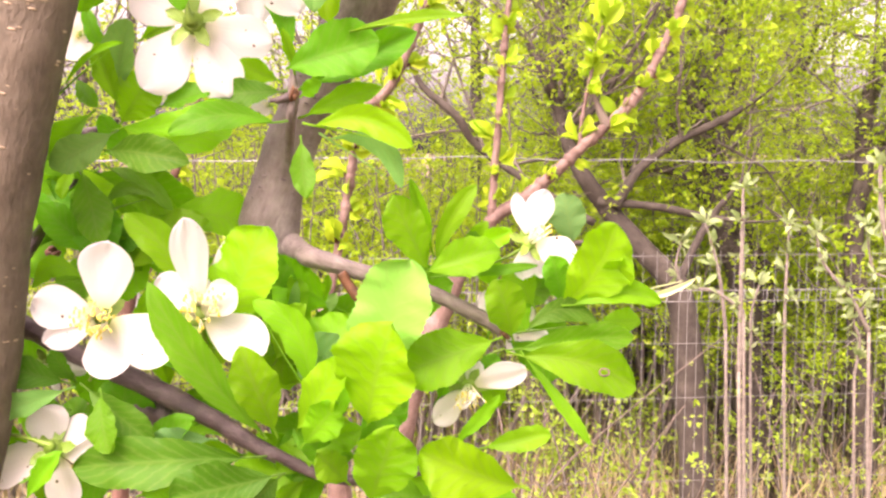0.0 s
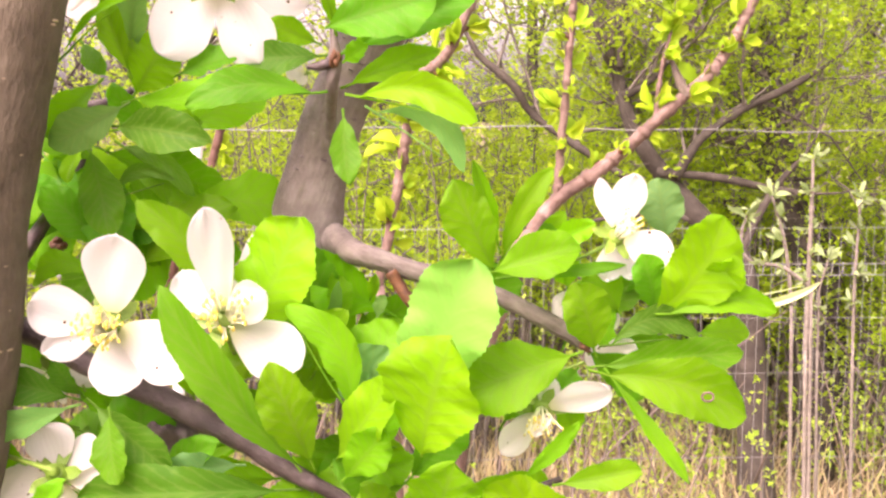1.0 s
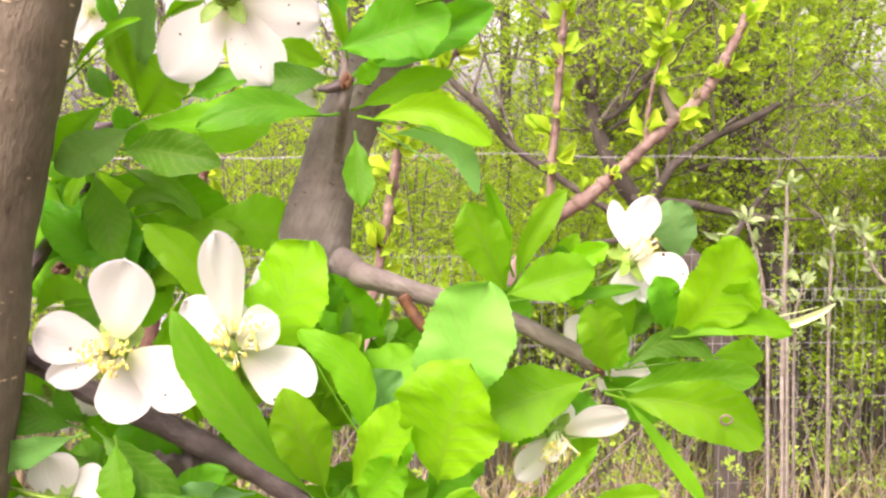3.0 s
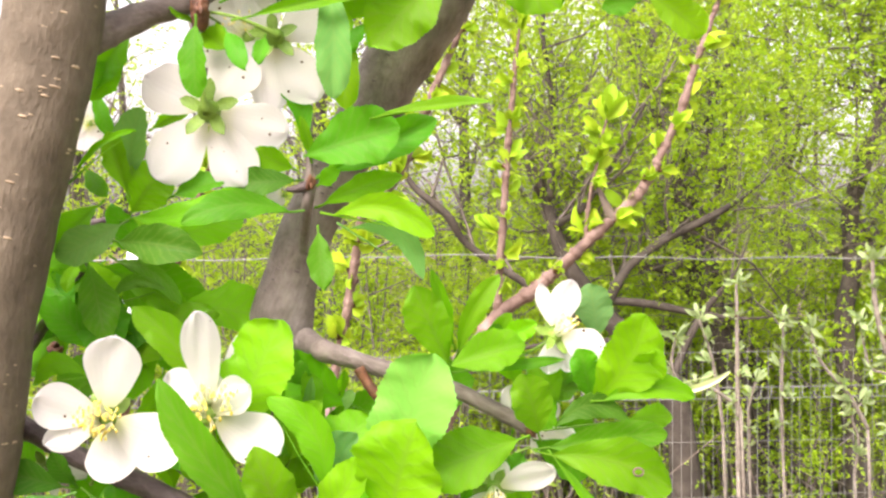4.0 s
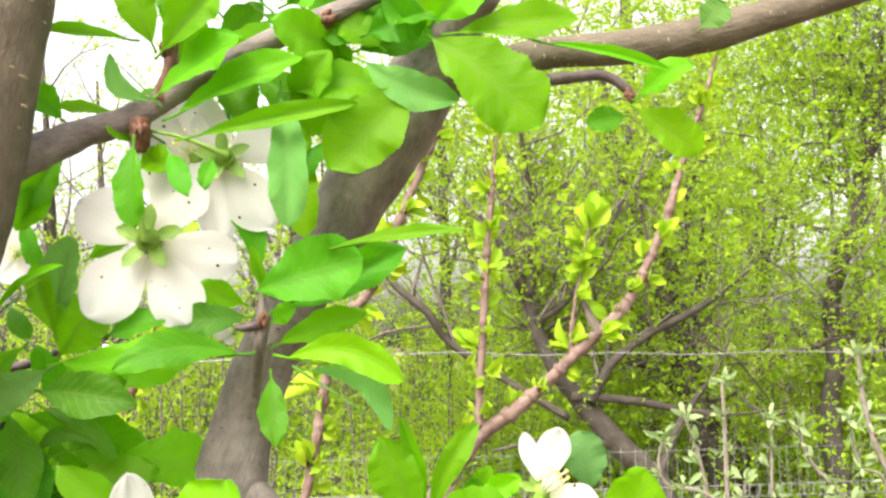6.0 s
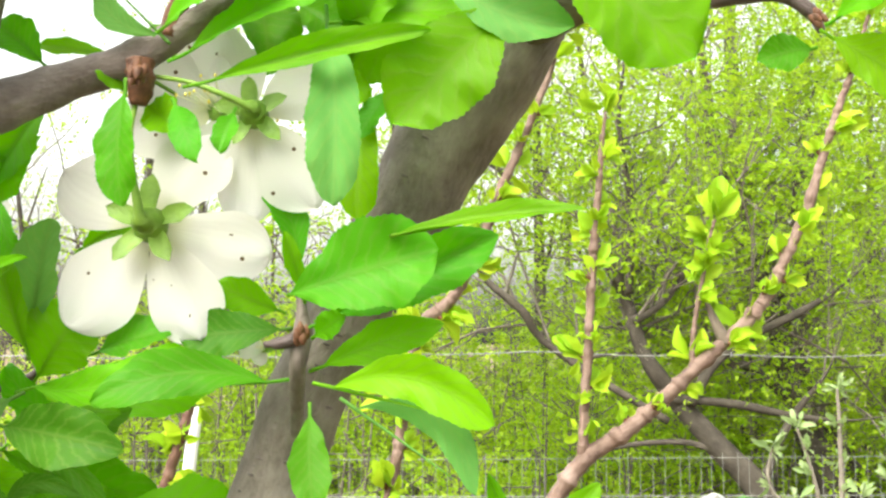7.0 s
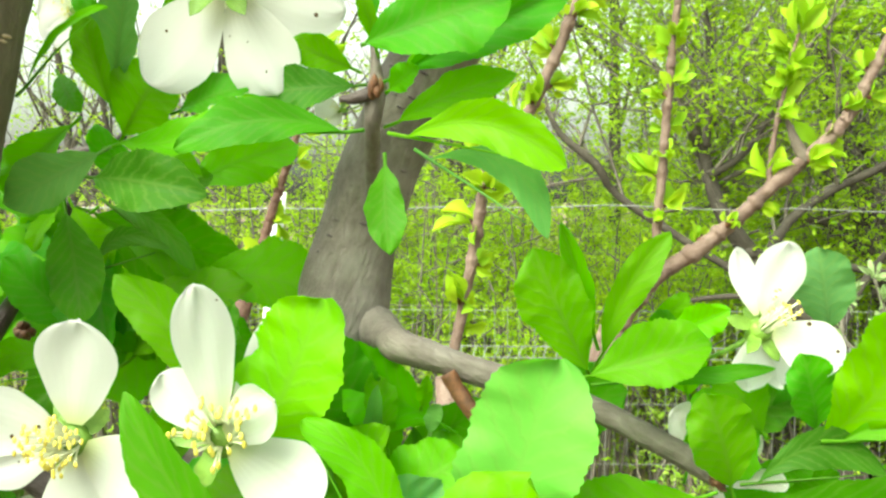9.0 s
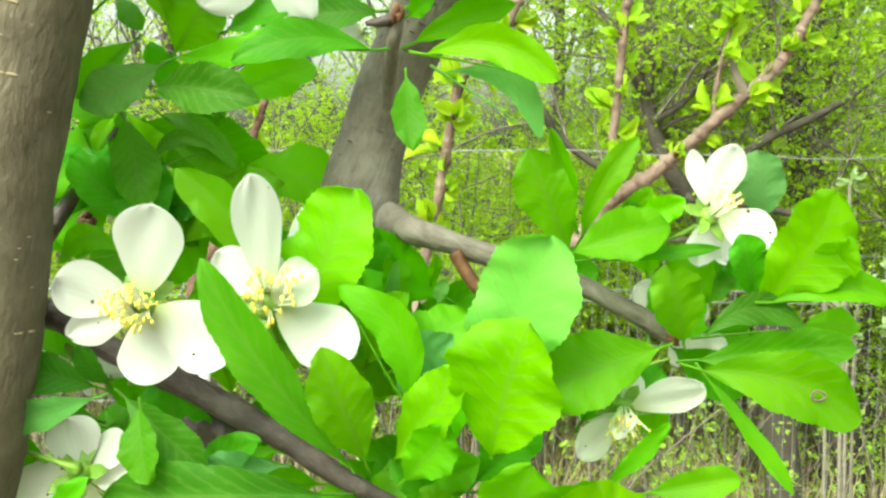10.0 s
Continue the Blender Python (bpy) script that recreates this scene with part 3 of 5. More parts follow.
blossom(plum, (0.0097, 0.1740, 1.5375), (0, -0.92, -0.4), 0.0129, [((0.0105, 0.1740, 1.5379), (0.0240, 0.1720, 1.5442), 0.0090), ((0.0093, 0.1740, 1.5369), (0.0005, 0.1720, 1.5290), 0.0080), ((0.0097, 0.1740, 1.5368), (0.0089, 0.1680, 1.5350), 0.0068), ((0.0099, 0.1740, 1.5381), (0.0117, 0.1760, 1.5442), 0.0054), ((0.0088, 0.1740, 1.5371), (0.0042, 0.1760, 1.5322), 0.0061)], (0.0195, 0.1840, 1.5458), 6, 34)
blossom(plum, (0.0214, 0.1930, 1.5510), (0.1, -0.8, 0.5), 0.0097, [((0.0211, 0.1930, 1.5513), (0.0127, 0.1930, 1.5588), 0.0091), ((0.0220, 0.1930, 1.5521), (0.0280, 0.1930, 1.5554), 0.0065), ((0.0224, 0.1930, 1.5489), (0.0322, 0.1930, 1.5463), 0.0058), ((0.0217, 0.1930, 1.5501), (0.0236, 0.1960, 1.5422), 0.0065)], (0.0208, 0.1870, 1.5469), 7, 12)
blossom(plum, (-0.1034, 0.1860, 1.5403), (-0.2, -0.7, -0.5), 0.0109, [((-0.1041, 0.1860, 1.5408), (-0.1171, 0.1860, 1.5439), 0.0052), ((-0.1029, 0.1860, 1.5401), (-0.0924, 0.1860, 1.5406), 0.0065), ((-0.1031, 0.1860, 1.5398), (-0.0998, 0.1860, 1.5340), 0.0052)], (-0.0958, 0.1860, 1.5367), 8, 24)
blossom(plum, (-0.0961, 0.1720, 1.5212), (0.15, 0.8, -0.6), 0.0155, [((-0.0966, 0.1720, 1.5220), (-0.0998, 0.1720, 1.5325), 0.0125), ((-0.0957, 0.1720, 1.5219), (-0.0886, 0.1720, 1.5301), 0.0090), ((-0.0952, 0.1720, 1.5211), (-0.0856, 0.1720, 1.5233), 0.0103), ((-0.0972, 0.1720, 1.5208), (-0.1152, 0.1720, 1.5176), 0.0156), ((-0.0961, 0.1720, 1.5204), (-0.0942, 0.1700, 1.5059), 0.0109)], (-0.1171, 0.1800, 1.5230), 9, 20)
blossom(plum, (-0.0954, 0.1970, 1.6292), (0.2, -0.9, 0.1), 0.0076, [((-0.0955, 0.1970, 1.6296), (-0.0969, 0.1970, 1.6382), 0.0082), ((-0.0952, 0.1970, 1.6290), (-0.0917, 0.1970, 1.6232), 0.0082), ((-0.0957, 0.1970, 1.6289), (-0.0999, 0.1970, 1.6230), 0.0082), ((-0.0960, 0.1970, 1.6295), (-0.1021, 0.1970, 1.6285), 0.0082)], (-0.0918, 0.1950, 1.6186), 10, 14)
blossom(plum, (-0.0439, 0.1910, 1.6101), (-0.2, -0.8, 0.3), 0.0037, [((-0.0436, 0.1910, 1.6101), (-0.0482, 0.1910, 1.6106), 0.0048), ((-0.0436, 0.1910, 1.6100), (-0.0453, 0.1910, 1.6076), 0.0039)], (-0.0374, 0.1860, 1.6120), 12, 8)
blossom(plum, (-0.0522, 0.1890, 1.6514), (-0.2, -0.9, 0.2), 0.0139, [((-0.0522, 0.1890, 1.6514), (-0.0521, 0.1890, 1.6659), 0.0144), ((-0.0527, 0.1890, 1.6511), (-0.0681, 0.1890, 1.6463), 0.0144), ((-0.0527, 0.1890, 1.6517), (-0.0666, 0.1890, 1.6587), 0.0144), ((-0.0516, 0.1890, 1.6511), (-0.0493, 0.1890, 1.6427), 0.0128)], (-0.0633, 0.1840, 1.6561), 13, 12)
# leaves beside the trunk
leaf(plum, (-0.0809, 0.1900, 1.6563), (-0.0908, 0.1845, 1.6358), 0.0091, -1, 0.12, 0.18, 'y')
leaf(plum, (-0.0937, 0.1930, 1.6390), (-0.0876, 0.1902, 1.6247), 0.0044, 1, 0.14, 0.22, 'm')
leaf(plum, (-0.0829, 0.1860, 1.6092), (-0.0794, 0.1858, 1.6321), 0.0095, -4, 0.08, 0.22, 'p', fat=0.7)
leaf(plum, (-0.0803, 0.1810, 1.6083), (-0.0851, 0.1802, 1.6255), 0.0062, 2, 0.16, 0.5, 'y')
leaf(plum, (-0.0950, 0.1760, 1.6115), (-0.0751, 0.1682, 1.6243), 0.0025, -17, 0.07, 0.4, 'y', sway=0.1)
leaf(plum, (-0.0938, 0.1870, 1.6172), (-0.0860, 0.1804, 1.6090), 0.0046, -2, 0.11, 0.16, 'm')
leaf(plum, (-0.0872, 0.1830, 1.6087), (-0.0996, 0.1793, 1.5957), 0.0086, 7, 0.08, 0.25, 'y')
leaf(plum, (-0.0803, 0.1800, 1.6033), (-0.0962, 0.1739, 1.5939), 0.0091, -16, 0.08, 0.19, 'p')
leaf(plum, (-0.0850, 0.1780, 1.5984), (-0.0598, 0.1696, 1.5952), 0.0098, 4, 0.18, 0.17, 'd', fat=0.4)
leaf(plum, (-0.0834, 0.1830, 1.6031), (-0.0526, 0.1743, 1.6106), 0.0065, -3, 0.09, 0.24, 'y', sway=-0.1)
leaf(plum, (-0.0831, 0.1880, 1.6038), (-0.0728, 0.1858, 1.6181), 0.0127, 16, 0.17, 0.21, 'y', fat=0.6)
leaf(plum, (-0.0725, 0.1860, 1.6092), (-0.0570, 0.1826, 1.6135), 0.0071, -14, 0.11, 0.23, 'm')
leaf(plum, (-0.0802, 0.1970, 1.6274), (-0.0693, 0.1971, 1.6332), 0.0046, 10, 0.11, 0.2, 'y')
leaf(plum, (-0.0968, 0.1930, 1.5931), (-0.0979, 0.1858, 1.5852), 0.0044, 5, 0.19, 0.19, 'Y')
leaf(plum, (-0.0942, 0.1900, 1.5946), (-0.0866, 0.1810, 1.5734), 0.0098, -18, 0.06, 0.14, 'm', fat=0.4)
leaf(plum, (-0.0960, 0.1950, 1.5946), (-0.0872, 0.1931, 1.5804), 0.0090, -6, 0.06, 0.19, 'Y')
leaf(plum, (-0.0897, 0.1950, 1.5682), (-0.1056, 0.1892, 1.5839), 0.0093, 6, 0.2, 0.22, 'm')
leaf(plum, (-0.0894, 0.1880, 1.5812), (-0.0729, 0.1861, 1.5860), 0.0036, 16, 0.18, 0.21, 'd', sway=0.25)
leaf(plum, (-0.0907, 0.1970, 1.5946), (-0.0696, 0.1898, 1.5820), 0.0048, 5, 0.19, 0.19, 'm', sway=0.1)
leaf(plum, (-0.0894, 0.1990, 1.5881), (-0.0703, 0.1985, 1.5810), 0.0074, 10, 0.1, 0.19, 'y')
leaf(plum, (-0.0923, 0.1970, 1.5732), (-0.0781, 0.1942, 1.5749), 0.0093, 1, 0.14, 0.22, 'd')
leaf(plum, (-0.0895, 0.1830, 1.5645), (-0.1044, 0.1805, 1.5625), 0.0060, -6, 0.2, 0.18, 'y', sway=-0.3)
leaf(plum, (-0.1108, 0.2020, 1.5918), (-0.0988, 0.1936, 1.5787), 0.0092, -3, 0.09, 0.25, 'm')
leaf(plum, (-0.1078, 0.2040, 1.5719), (-0.0930, 0.2029, 1.5780), 0.0092, 2, 0.15, 0.25, 'm')
leaf(plum, (-0.0844, 0.2050, 1.5917), (-0.0718, 0.2036, 1.5994), 0.0093, -5, 0.07, 0.2, 'm')
leaf(plum, (-0.1021, 0.2030, 1.5842), (-0.1059, 0.2011, 1.5949), 0.0080, 16, 0.18, 0.21, 'y')
# leaves of the middle whorl
leaf(plum, (-0.0362, 0.1760, 1.6056), (-0.0647, 0.1688, 1.6022), 0.0080, 5, 0.19, 0.19, 'm', fat=0.6, sway=-0.08)
leaf(plum, (-0.0374, 0.1840, 1.6136), (-0.0558, 0.1832, 1.6119), 0.0080, 2, 0.16, 0.25, 'd', fat=0.6)
leaf(plum, (-0.0394, 0.1880, 1.6160), (-0.0503, 0.1831, 1.6209), 0.0060, -15, 0.09, 0.21, 'y')
leaf(plum, (-0.0357, 0.1740, 1.6187), (-0.0128, 0.1724, 1.6253), 0.0143, 4, 0.12, 0.14, 'v', fat=0.8, stalk=0.0)
leaf(plum, (-0.0192, 0.1700, 1.6274), (0.0089, 0.1619, 1.6299), 0.0034, -17, 0.07, 0.5, 'y', stalk=0.0)
leaf(plum, (-0.0346, 0.1820, 1.6135), (-0.0038, 0.1824, 1.6285), 0.0098, 18, 0.2, 0.25, 'm', fat=0.3)
leaf(plum, (-0.0346, 0.1870, 1.6147), (-0.0144, 0.1868, 1.6235), 0.0089, -12, 0.13, 0.17, 'y')
leaf(plum, (-0.0350, 0.1850, 1.6065), (-0.0124, 0.1778, 1.6140), 0.0063, 5, 0.19, 0.19, 'y')
leaf(plum, (-0.0326, 0.1760, 1.6050), (-0.0044, 0.1682, 1.5993), 0.0074, 12, 0.13, 0.23, 'Y', fat=0.9, sway=0.14)
leaf(plum, (-0.0286, 0.1780, 1.6026), (-0.0072, 0.1716, 1.5887), 0.0061, -2, 0.11, 0.16, 'p', sway=0.22)
leaf(plum, (-0.0332, 0.1770, 1.6020), (-0.0309, 0.1686, 1.5863), 0.0062, -10, 0.15, 0.2, 'm')
leaf(plum, (-0.0369, 0.1880, 1.6208), (-0.0443, 0.1887, 1.6386), 0.0058, 18, 0.2, 0.26, 'm', sway=-0.1)
leaf(plum, (-0.0352, 0.1830, 1.6175), (-0.0376, 0.1769, 1.6288), 0.0029, 13, 0.14, 0.14, 'y')
leaf(plum, (-0.0341, 0.1820, 1.6118), (-0.0280, 0.1771, 1.6156), 0.0044, 14, 0.15, 0.16, 'y')
leaf(plum, (-0.0314, 0.1780, 1.6658), (-0.0285, 0.1693, 1.6317), 0.0087, 4, 0.17, 0.17, 'p', fat=0.9, sway=0.05)
leaf(plum, (-0.0269, 0.1910, 1.6548), (-0.0269, 0.1844, 1.6312), 0.0082, 5, 0.19, 0.2, 'Y', fat=0.7)
leaf(plum, (-0.0208, 0.1860, 1.6544), (-0.0268, 0.1838, 1.6449), 0.0051, 16, 0.17, 0.21, 'm')
# leaves round the hanging blossoms
leaf(plum, (-0.0617, 0.1710, 1.6524), (-0.0605, 0.1682, 1.6318), 0.0076, 15, 0.17, 0.2, 'm', fat=0.4)
leaf(plum, (-0.0642, 0.1860, 1.6519), (-0.0566, 0.1811, 1.6464), 0.0072, 7, 0.07, 0.23, 'Y', fat=0.7)
leaf(plum, (-0.0559, 0.1760, 1.6503), (-0.0493, 0.1688, 1.6388), 0.0050, 5, 0.19, 0.19, 'm')
leaf(plum, (-0.0460, 0.1780, 1.6491), (-0.0471, 0.1731, 1.6407), 0.0042, -1, 0.12, 0.19, 'm')
leaf(plum, (-0.0648, 0.1860, 1.6531), (-0.0705, 0.1805, 1.6561), 0.0035, 13, 0.15, 0.15, 'y')
leaf(plum, (-0.0714, 0.1880, 1.6573), (-0.0794, 0.1881, 1.6541), 0.0035, -4, 0.08, 0.22, 'm')
# leaves round the lower blossoms
leaf(plum, (-0.0601, 0.1790, 1.5583), (-0.0784, 0.1762, 1.5821), 0.0090, 8, 0.08, 0.15, 'y', fat=0.4, sway=-0.08)
leaf(plum, (-0.0561, 0.1770, 1.5512), (-0.0425, 0.1739, 1.5790), 0.0179, -7, 0.19, 0.17, 'Y', fat=0.65, stalk=0.05, sway=-0.06)
leaf(plum, (-0.0396, 0.1580, 1.5283), (-0.0662, 0.1534, 1.5673), 0.0090, 0, 0.13, 0.19, 'v', fat=0.5, sway=0.03, stalk=0.05)
leaf(plum, (-0.0291, 0.1660, 1.5352), (-0.0439, 0.1670, 1.5612), 0.0089, -11, 0.14, 0.19, 'y', fat=0.4, sway=-0.2)
leaf(plum, (-0.0371, 0.1770, 1.5421), (-0.0198, 0.1771, 1.5542), 0.0130, -11, 0.14, 0.17, 'y', fat=0.6)
leaf(plum, (-0.0209, 0.1720, 1.5380), (-0.0316, 0.1706, 1.5516), 0.0137, -5, 0.07, 0.2, 'b', fat=0.7, stalk=0.05)
leaf(plum, (-0.0160, 0.1660, 1.5388), (-0.0051, 0.1664, 1.5714), 0.0189, -4, 0.08, 0.23, 'l', fat=0.75, stalk=0.03)
leaf(plum, (-0.0152, 0.1590, 1.5319), (-0.0087, 0.1512, 1.5581), 0.0205, -18, 0.15, 0.21, 'Y', fat=0.75, stalk=0.02)
leaf(plum, (0.0183, 0.1720, 1.5511), (-0.0093, 0.1692, 1.5417), 0.0149, 10, 0.11, 0.24, 'y', fat=0.5, stalk=0.1)
leaf(plum, (-0.0351, 0.1900, 1.5495), (-0.0368, 0.1892, 1.5657), 0.0059, 10, 0.1, 0.18, 'y')
leaf(plum, (-0.0275, 0.1860, 1.5545), (-0.0257, 0.1858, 1.5603), 0.0032, -12, 0.13, 0.17, 'p')
leaf(plum, (-0.0291, 0.1880, 1.5585), (-0.0268, 0.1816, 1.5658), 0.0027, 13, 0.14, 0.26, 'y')
leaf(plum, (-0.0382, 0.1880, 1.5474), (-0.0351, 0.1811, 1.5641), 0.0031, -2, 0.11, 0.15, 'p')
leaf(plum, (-0.0370, 0.1600, 1.5276), (-0.0453, 0.1551, 1.5518), 0.0110, 14, 0.15, 0.16, 'y', fat=0.45)
leaf(plum, (-0.0421, 0.1820, 1.5414), (-0.0322, 0.1730, 1.5592), 0.0097, -18, 0.06, 0.14, 'y')
leaf(plum, (-0.0347, 0.1650, 1.5269), (-0.0196, 0.1560, 1.5491), 0.0107, -18, 0.06, 0.14, 'Y', fat=0.5)
leaf(plum, (-0.0218, 0.1700, 1.5406), (-0.0331, 0.1704, 1.5448), 0.0065, 3, 0.17, 0.15, 'b')
leaf(plum, (-0.0297, 0.1780, 1.5234), (-0.0173, 0.1708, 1.5451), 0.0069, -10, 0.16, 0.22, 'y')
leaf(plum, (-0.0318, 0.1600, 1.5255), (-0.0221, 0.1563, 1.5382), 0.0093, 7, 0.08, 0.25, 'y', fat=0.6)
leaf(plum, (-0.0200, 0.1750, 1.5199), (-0.0061, 0.1725, 1.5367), 0.0100, 1, 0.14, 0.22, 'm')
leaf(plum, (0.0008, 0.1780, 1.5315), (0.0097, 0.1772, 1.5509), 0.0103, 10, 0.1, 0.18, 'm')
leaf(plum, (-0.0477, 0.1860, 1.5477), (-0.0563, 0.1770, 1.5557), 0.0049, -18, 0.06, 0.14, 'y')
leaf(plum, (0.0145, 0.1860, 1.5427), (0.0177, 0.1861, 1.5292), 0.0071, -4, 0.08, 0.22, 'y', fat=0.6)
# low leaves under the blossoms; tone d holds some of their shade
leaf(plum, (-0.0917, 0.1740, 1.5380), (-0.1124, 0.1697, 1.5446), 0.0086, 0, 0.13, 0.2, 'd', fat=0.5)
leaf(plum, (-0.0889, 0.1670, 1.5390), (-0.1128, 0.1668, 1.5323), 0.0068, -12, 0.13, 0.17, 'p')
leaf(plum, (-0.0922, 0.1770, 1.5375), (-0.0955, 0.1692, 1.5483), 0.0052, -3, 0.1, 0.26, 'd')
leaf(plum, (-0.0896, 0.1720, 1.5390), (-0.0692, 0.1677, 1.5237), 0.0092, 0, 0.13, 0.2, 'd', fat=0.5)
leaf(plum, (-0.0828, 0.1670, 1.5387), (-0.0787, 0.1604, 1.5239), 0.0083, 12, 0.14, 0.25, 'v', fat=0.7)
leaf(plum, (-0.0949, 0.1800, 1.5296), (-0.1063, 0.1757, 1.5345), 0.0057, -7, 0.18, 0.15, 'm')
leaf(plum, (-0.1128, 0.1780, 1.5286), (-0.1048, 0.1761, 1.5195), 0.0059, 16, 0.18, 0.21, 'y')
leaf(plum, (-0.0556, 0.1760, 1.5231), (-0.0719, 0.1688, 1.5254), 0.0061, -17, 0.07, 0.17, 'b')
leaf(plum, (-0.0799, 0.1820, 1.5154), (-0.0607, 0.1730, 1.5292), 0.0085, -18, 0.06, 0.14, 'm')
leaf(plum, (-0.0409, 0.1650, 1.5220), (-0.0893, 0.1648, 1.5190), 0.0132, 3, 0.16, 0.14, 'd', fat=0.5)
leaf(plum, (-0.0355, 0.1600, 1.5193), (-0.0637, 0.1586, 1.5130), 0.0146, -5, 0.07, 0.2, 'd', fat=0.6)
leaf(plum, (-0.0372, 0.1660, 1.5171), (-0.0463, 0.1614, 1.5092), 0.0086, -15, 0.1, 0.21, 'd')
leaf(plum, (-0.0348, 0.1700, 1.5231), (-0.0174, 0.1681, 1.5281), 0.0088, 16, 0.18, 0.21, 'y')
leaf(plum, (-0.0236, 0.1720, 1.5166), (-0.0339, 0.1642, 1.5292), 0.0072, 12, 0.13, 0.23, 'm')
leaf(plum, (-0.0152, 0.1570, 1.5116), (-0.0079, 0.1489, 1.5342), 0.0150, 4, 0.18, 0.18, 'y', fat=0.75)
leaf(plum, (0.0243, 0.1540, 1.5170), (-0.0025, 0.1544, 1.5268), 0.0153, -15, 0.11, 0.2, 'Y', fat=0.7)
leaf(plum, (0.0118, 0.1660, 1.5237), (0.0300, 0.1644, 1.5281), 0.0061, -6, 0.07, 0.19, 'y', fat=0.8)
leaf(plum, (0.0040, 0.1680, 1.5224), (0.0174, 0.1672, 1.5371), 0.0037, 10, 0.1, 0.18, 'y')
leaf(plum, (-0.0203, 0.1680, 1.5135), (-0.0284, 0.1643, 1.5234), 0.0084, 7, 0.08, 0.25, 'y')
leaf(plum, (-0.0002, 0.1660, 1.5113), (-0.0144, 0.1652, 1.5130), 0.0112, 10, 0.1, 0.18, 'm')
leaf(plum, (-0.0755, 0.1700, 1.5097), (-0.0619, 0.1681, 1.5148), 0.0088, 16, 0.18, 0.21, 'y')
leaf(plum, (-0.1037, 0.1680, 1.5089), (-0.0920, 0.1649, 1.5231), 0.0057, -14, 0.11, 0.24, 'y')
# leaves of the outer cluster
leaf(plum, (-0.0008, 0.1800, 1.5669), (-0.0096, 0.1769, 1.5870), 0.0107, -14, 0.11, 0.24, 'y', fat=0.6, stalk=0.04)
leaf(plum, (0.0007, 0.1840, 1.5701), (-0.0056, 0.1785, 1.5911), 0.0037, -1, 0.12, 0.5, 'y')
leaf(plum, (-0.0002, 0.1820, 1.5671), (0.0116, 0.1806, 1.5896), 0.0057, 9, 0.1, 0.17, 'y', sway=0.05)
leaf(plum, (-0.0017, 0.1770, 1.5670), (0.0178, 0.1780, 1.5726), 0.0107, -11, 0.14, 0.19, 'y', fat=0.5, stalk=0.05)
leaf(plum, (0.0102, 0.1850, 1.5717), (0.0210, 0.1813, 1.5774), 0.0058, 7, 0.08, 0.25, 'Y')
leaf(plum, (-0.0005, 0.1810, 1.5651), (0.0280, 0.1808, 1.5684), 0.0028, -4, 0.08, 0.22, 'm')
leaf(plum, (0.0085, 0.1870, 1.5730), (0.0148, 0.1836, 1.5797), 0.0039, 15, 0.16, 0.19, 'y')
leaf(plum, (0.0343, 0.1800, 1.5577), (0.0306, 0.1751, 1.5717), 0.0084, 14, 0.15, 0.16, 'm', fat=0.6)
leaf(plum, (0.0217, 0.1780, 1.5483), (0.0163, 0.1737, 1.5656), 0.0112, 14, 0.16, 0.17, 'y', fat=0.5)
leaf(plum, (0.0279, 0.1860, 1.5560), (0.0200, 0.1861, 1.5675), 0.0092, 3, 0.16, 0.15, 'y')
leaf(plum, (0.0330, 0.1750, 1.5580), (0.0467, 0.1725, 1.5799), 0.0160, 15, 0.17, 0.2, 'Y', fat=0.7, stalk=0.04, sway=-0.08)
leaf(plum, (0.0458, 0.1780, 1.5611), (0.0481, 0.1696, 1.5717), 0.0084, -3, 0.09, 0.25, 'Y')
leaf(plum, (0.0381, 0.1890, 1.5718), (0.0348, 0.1847, 1.5871), 0.0097, -7, 0.18, 0.15, 'b', fat=0.8)
leaf(plum, (0.0332, 0.1730, 1.5591), (0.0587, 0.1740, 1.5597), 0.0070, -11, 0.14, 0.19, 'y', fat=0.3, sway=0.1)
leaf(plum, (0.0458, 0.1780, 1.5600), (0.0680, 0.1758, 1.5659), 0.0018, 1, 0.14, 0.5, 'w', sway=-0.1)
leaf(plum, (0.0218, 0.1740, 1.5518), (0.0428, 0.1744, 1.5544), 0.0063, 3, 0.17, 0.15, 'd', fat=0.5, sway=0.2)
leaf(plum, (0.0429, 0.1820, 1.5532), (0.0552, 0.1824, 1.5536), 0.0063, -11, 0.14, 0.18, 'y')
leaf(plum, (0.0189, 0.1720, 1.5476), (0.0516, 0.1718, 1.5513), 0.0084, 3, 0.16, 0.14, 'm', fat=0.5)
leaf(plum, (0.0191, 0.1690, 1.5479), (0.0514, 0.1665, 1.5392), 0.0121, 1, 0.14, 0.22, 'y', fat=0.65, sway=0.06)
leaf(plum, (0.0231, 0.1760, 1.5468), (0.0404, 0.1673, 1.5242), 0.0034, -11, 0.15, 0.4, 'y')
leaf(plum, (0.0277, 0.1900, 1.5595), (0.0379, 0.1898, 1.5638), 0.0075, -12, 0.13, 0.17, 'm')
leaf(plum, (0.0185, 0.1860, 1.5442), (0.0135, 0.1776, 1.5390), 0.0072, -3, 0.09, 0.25, 'm')
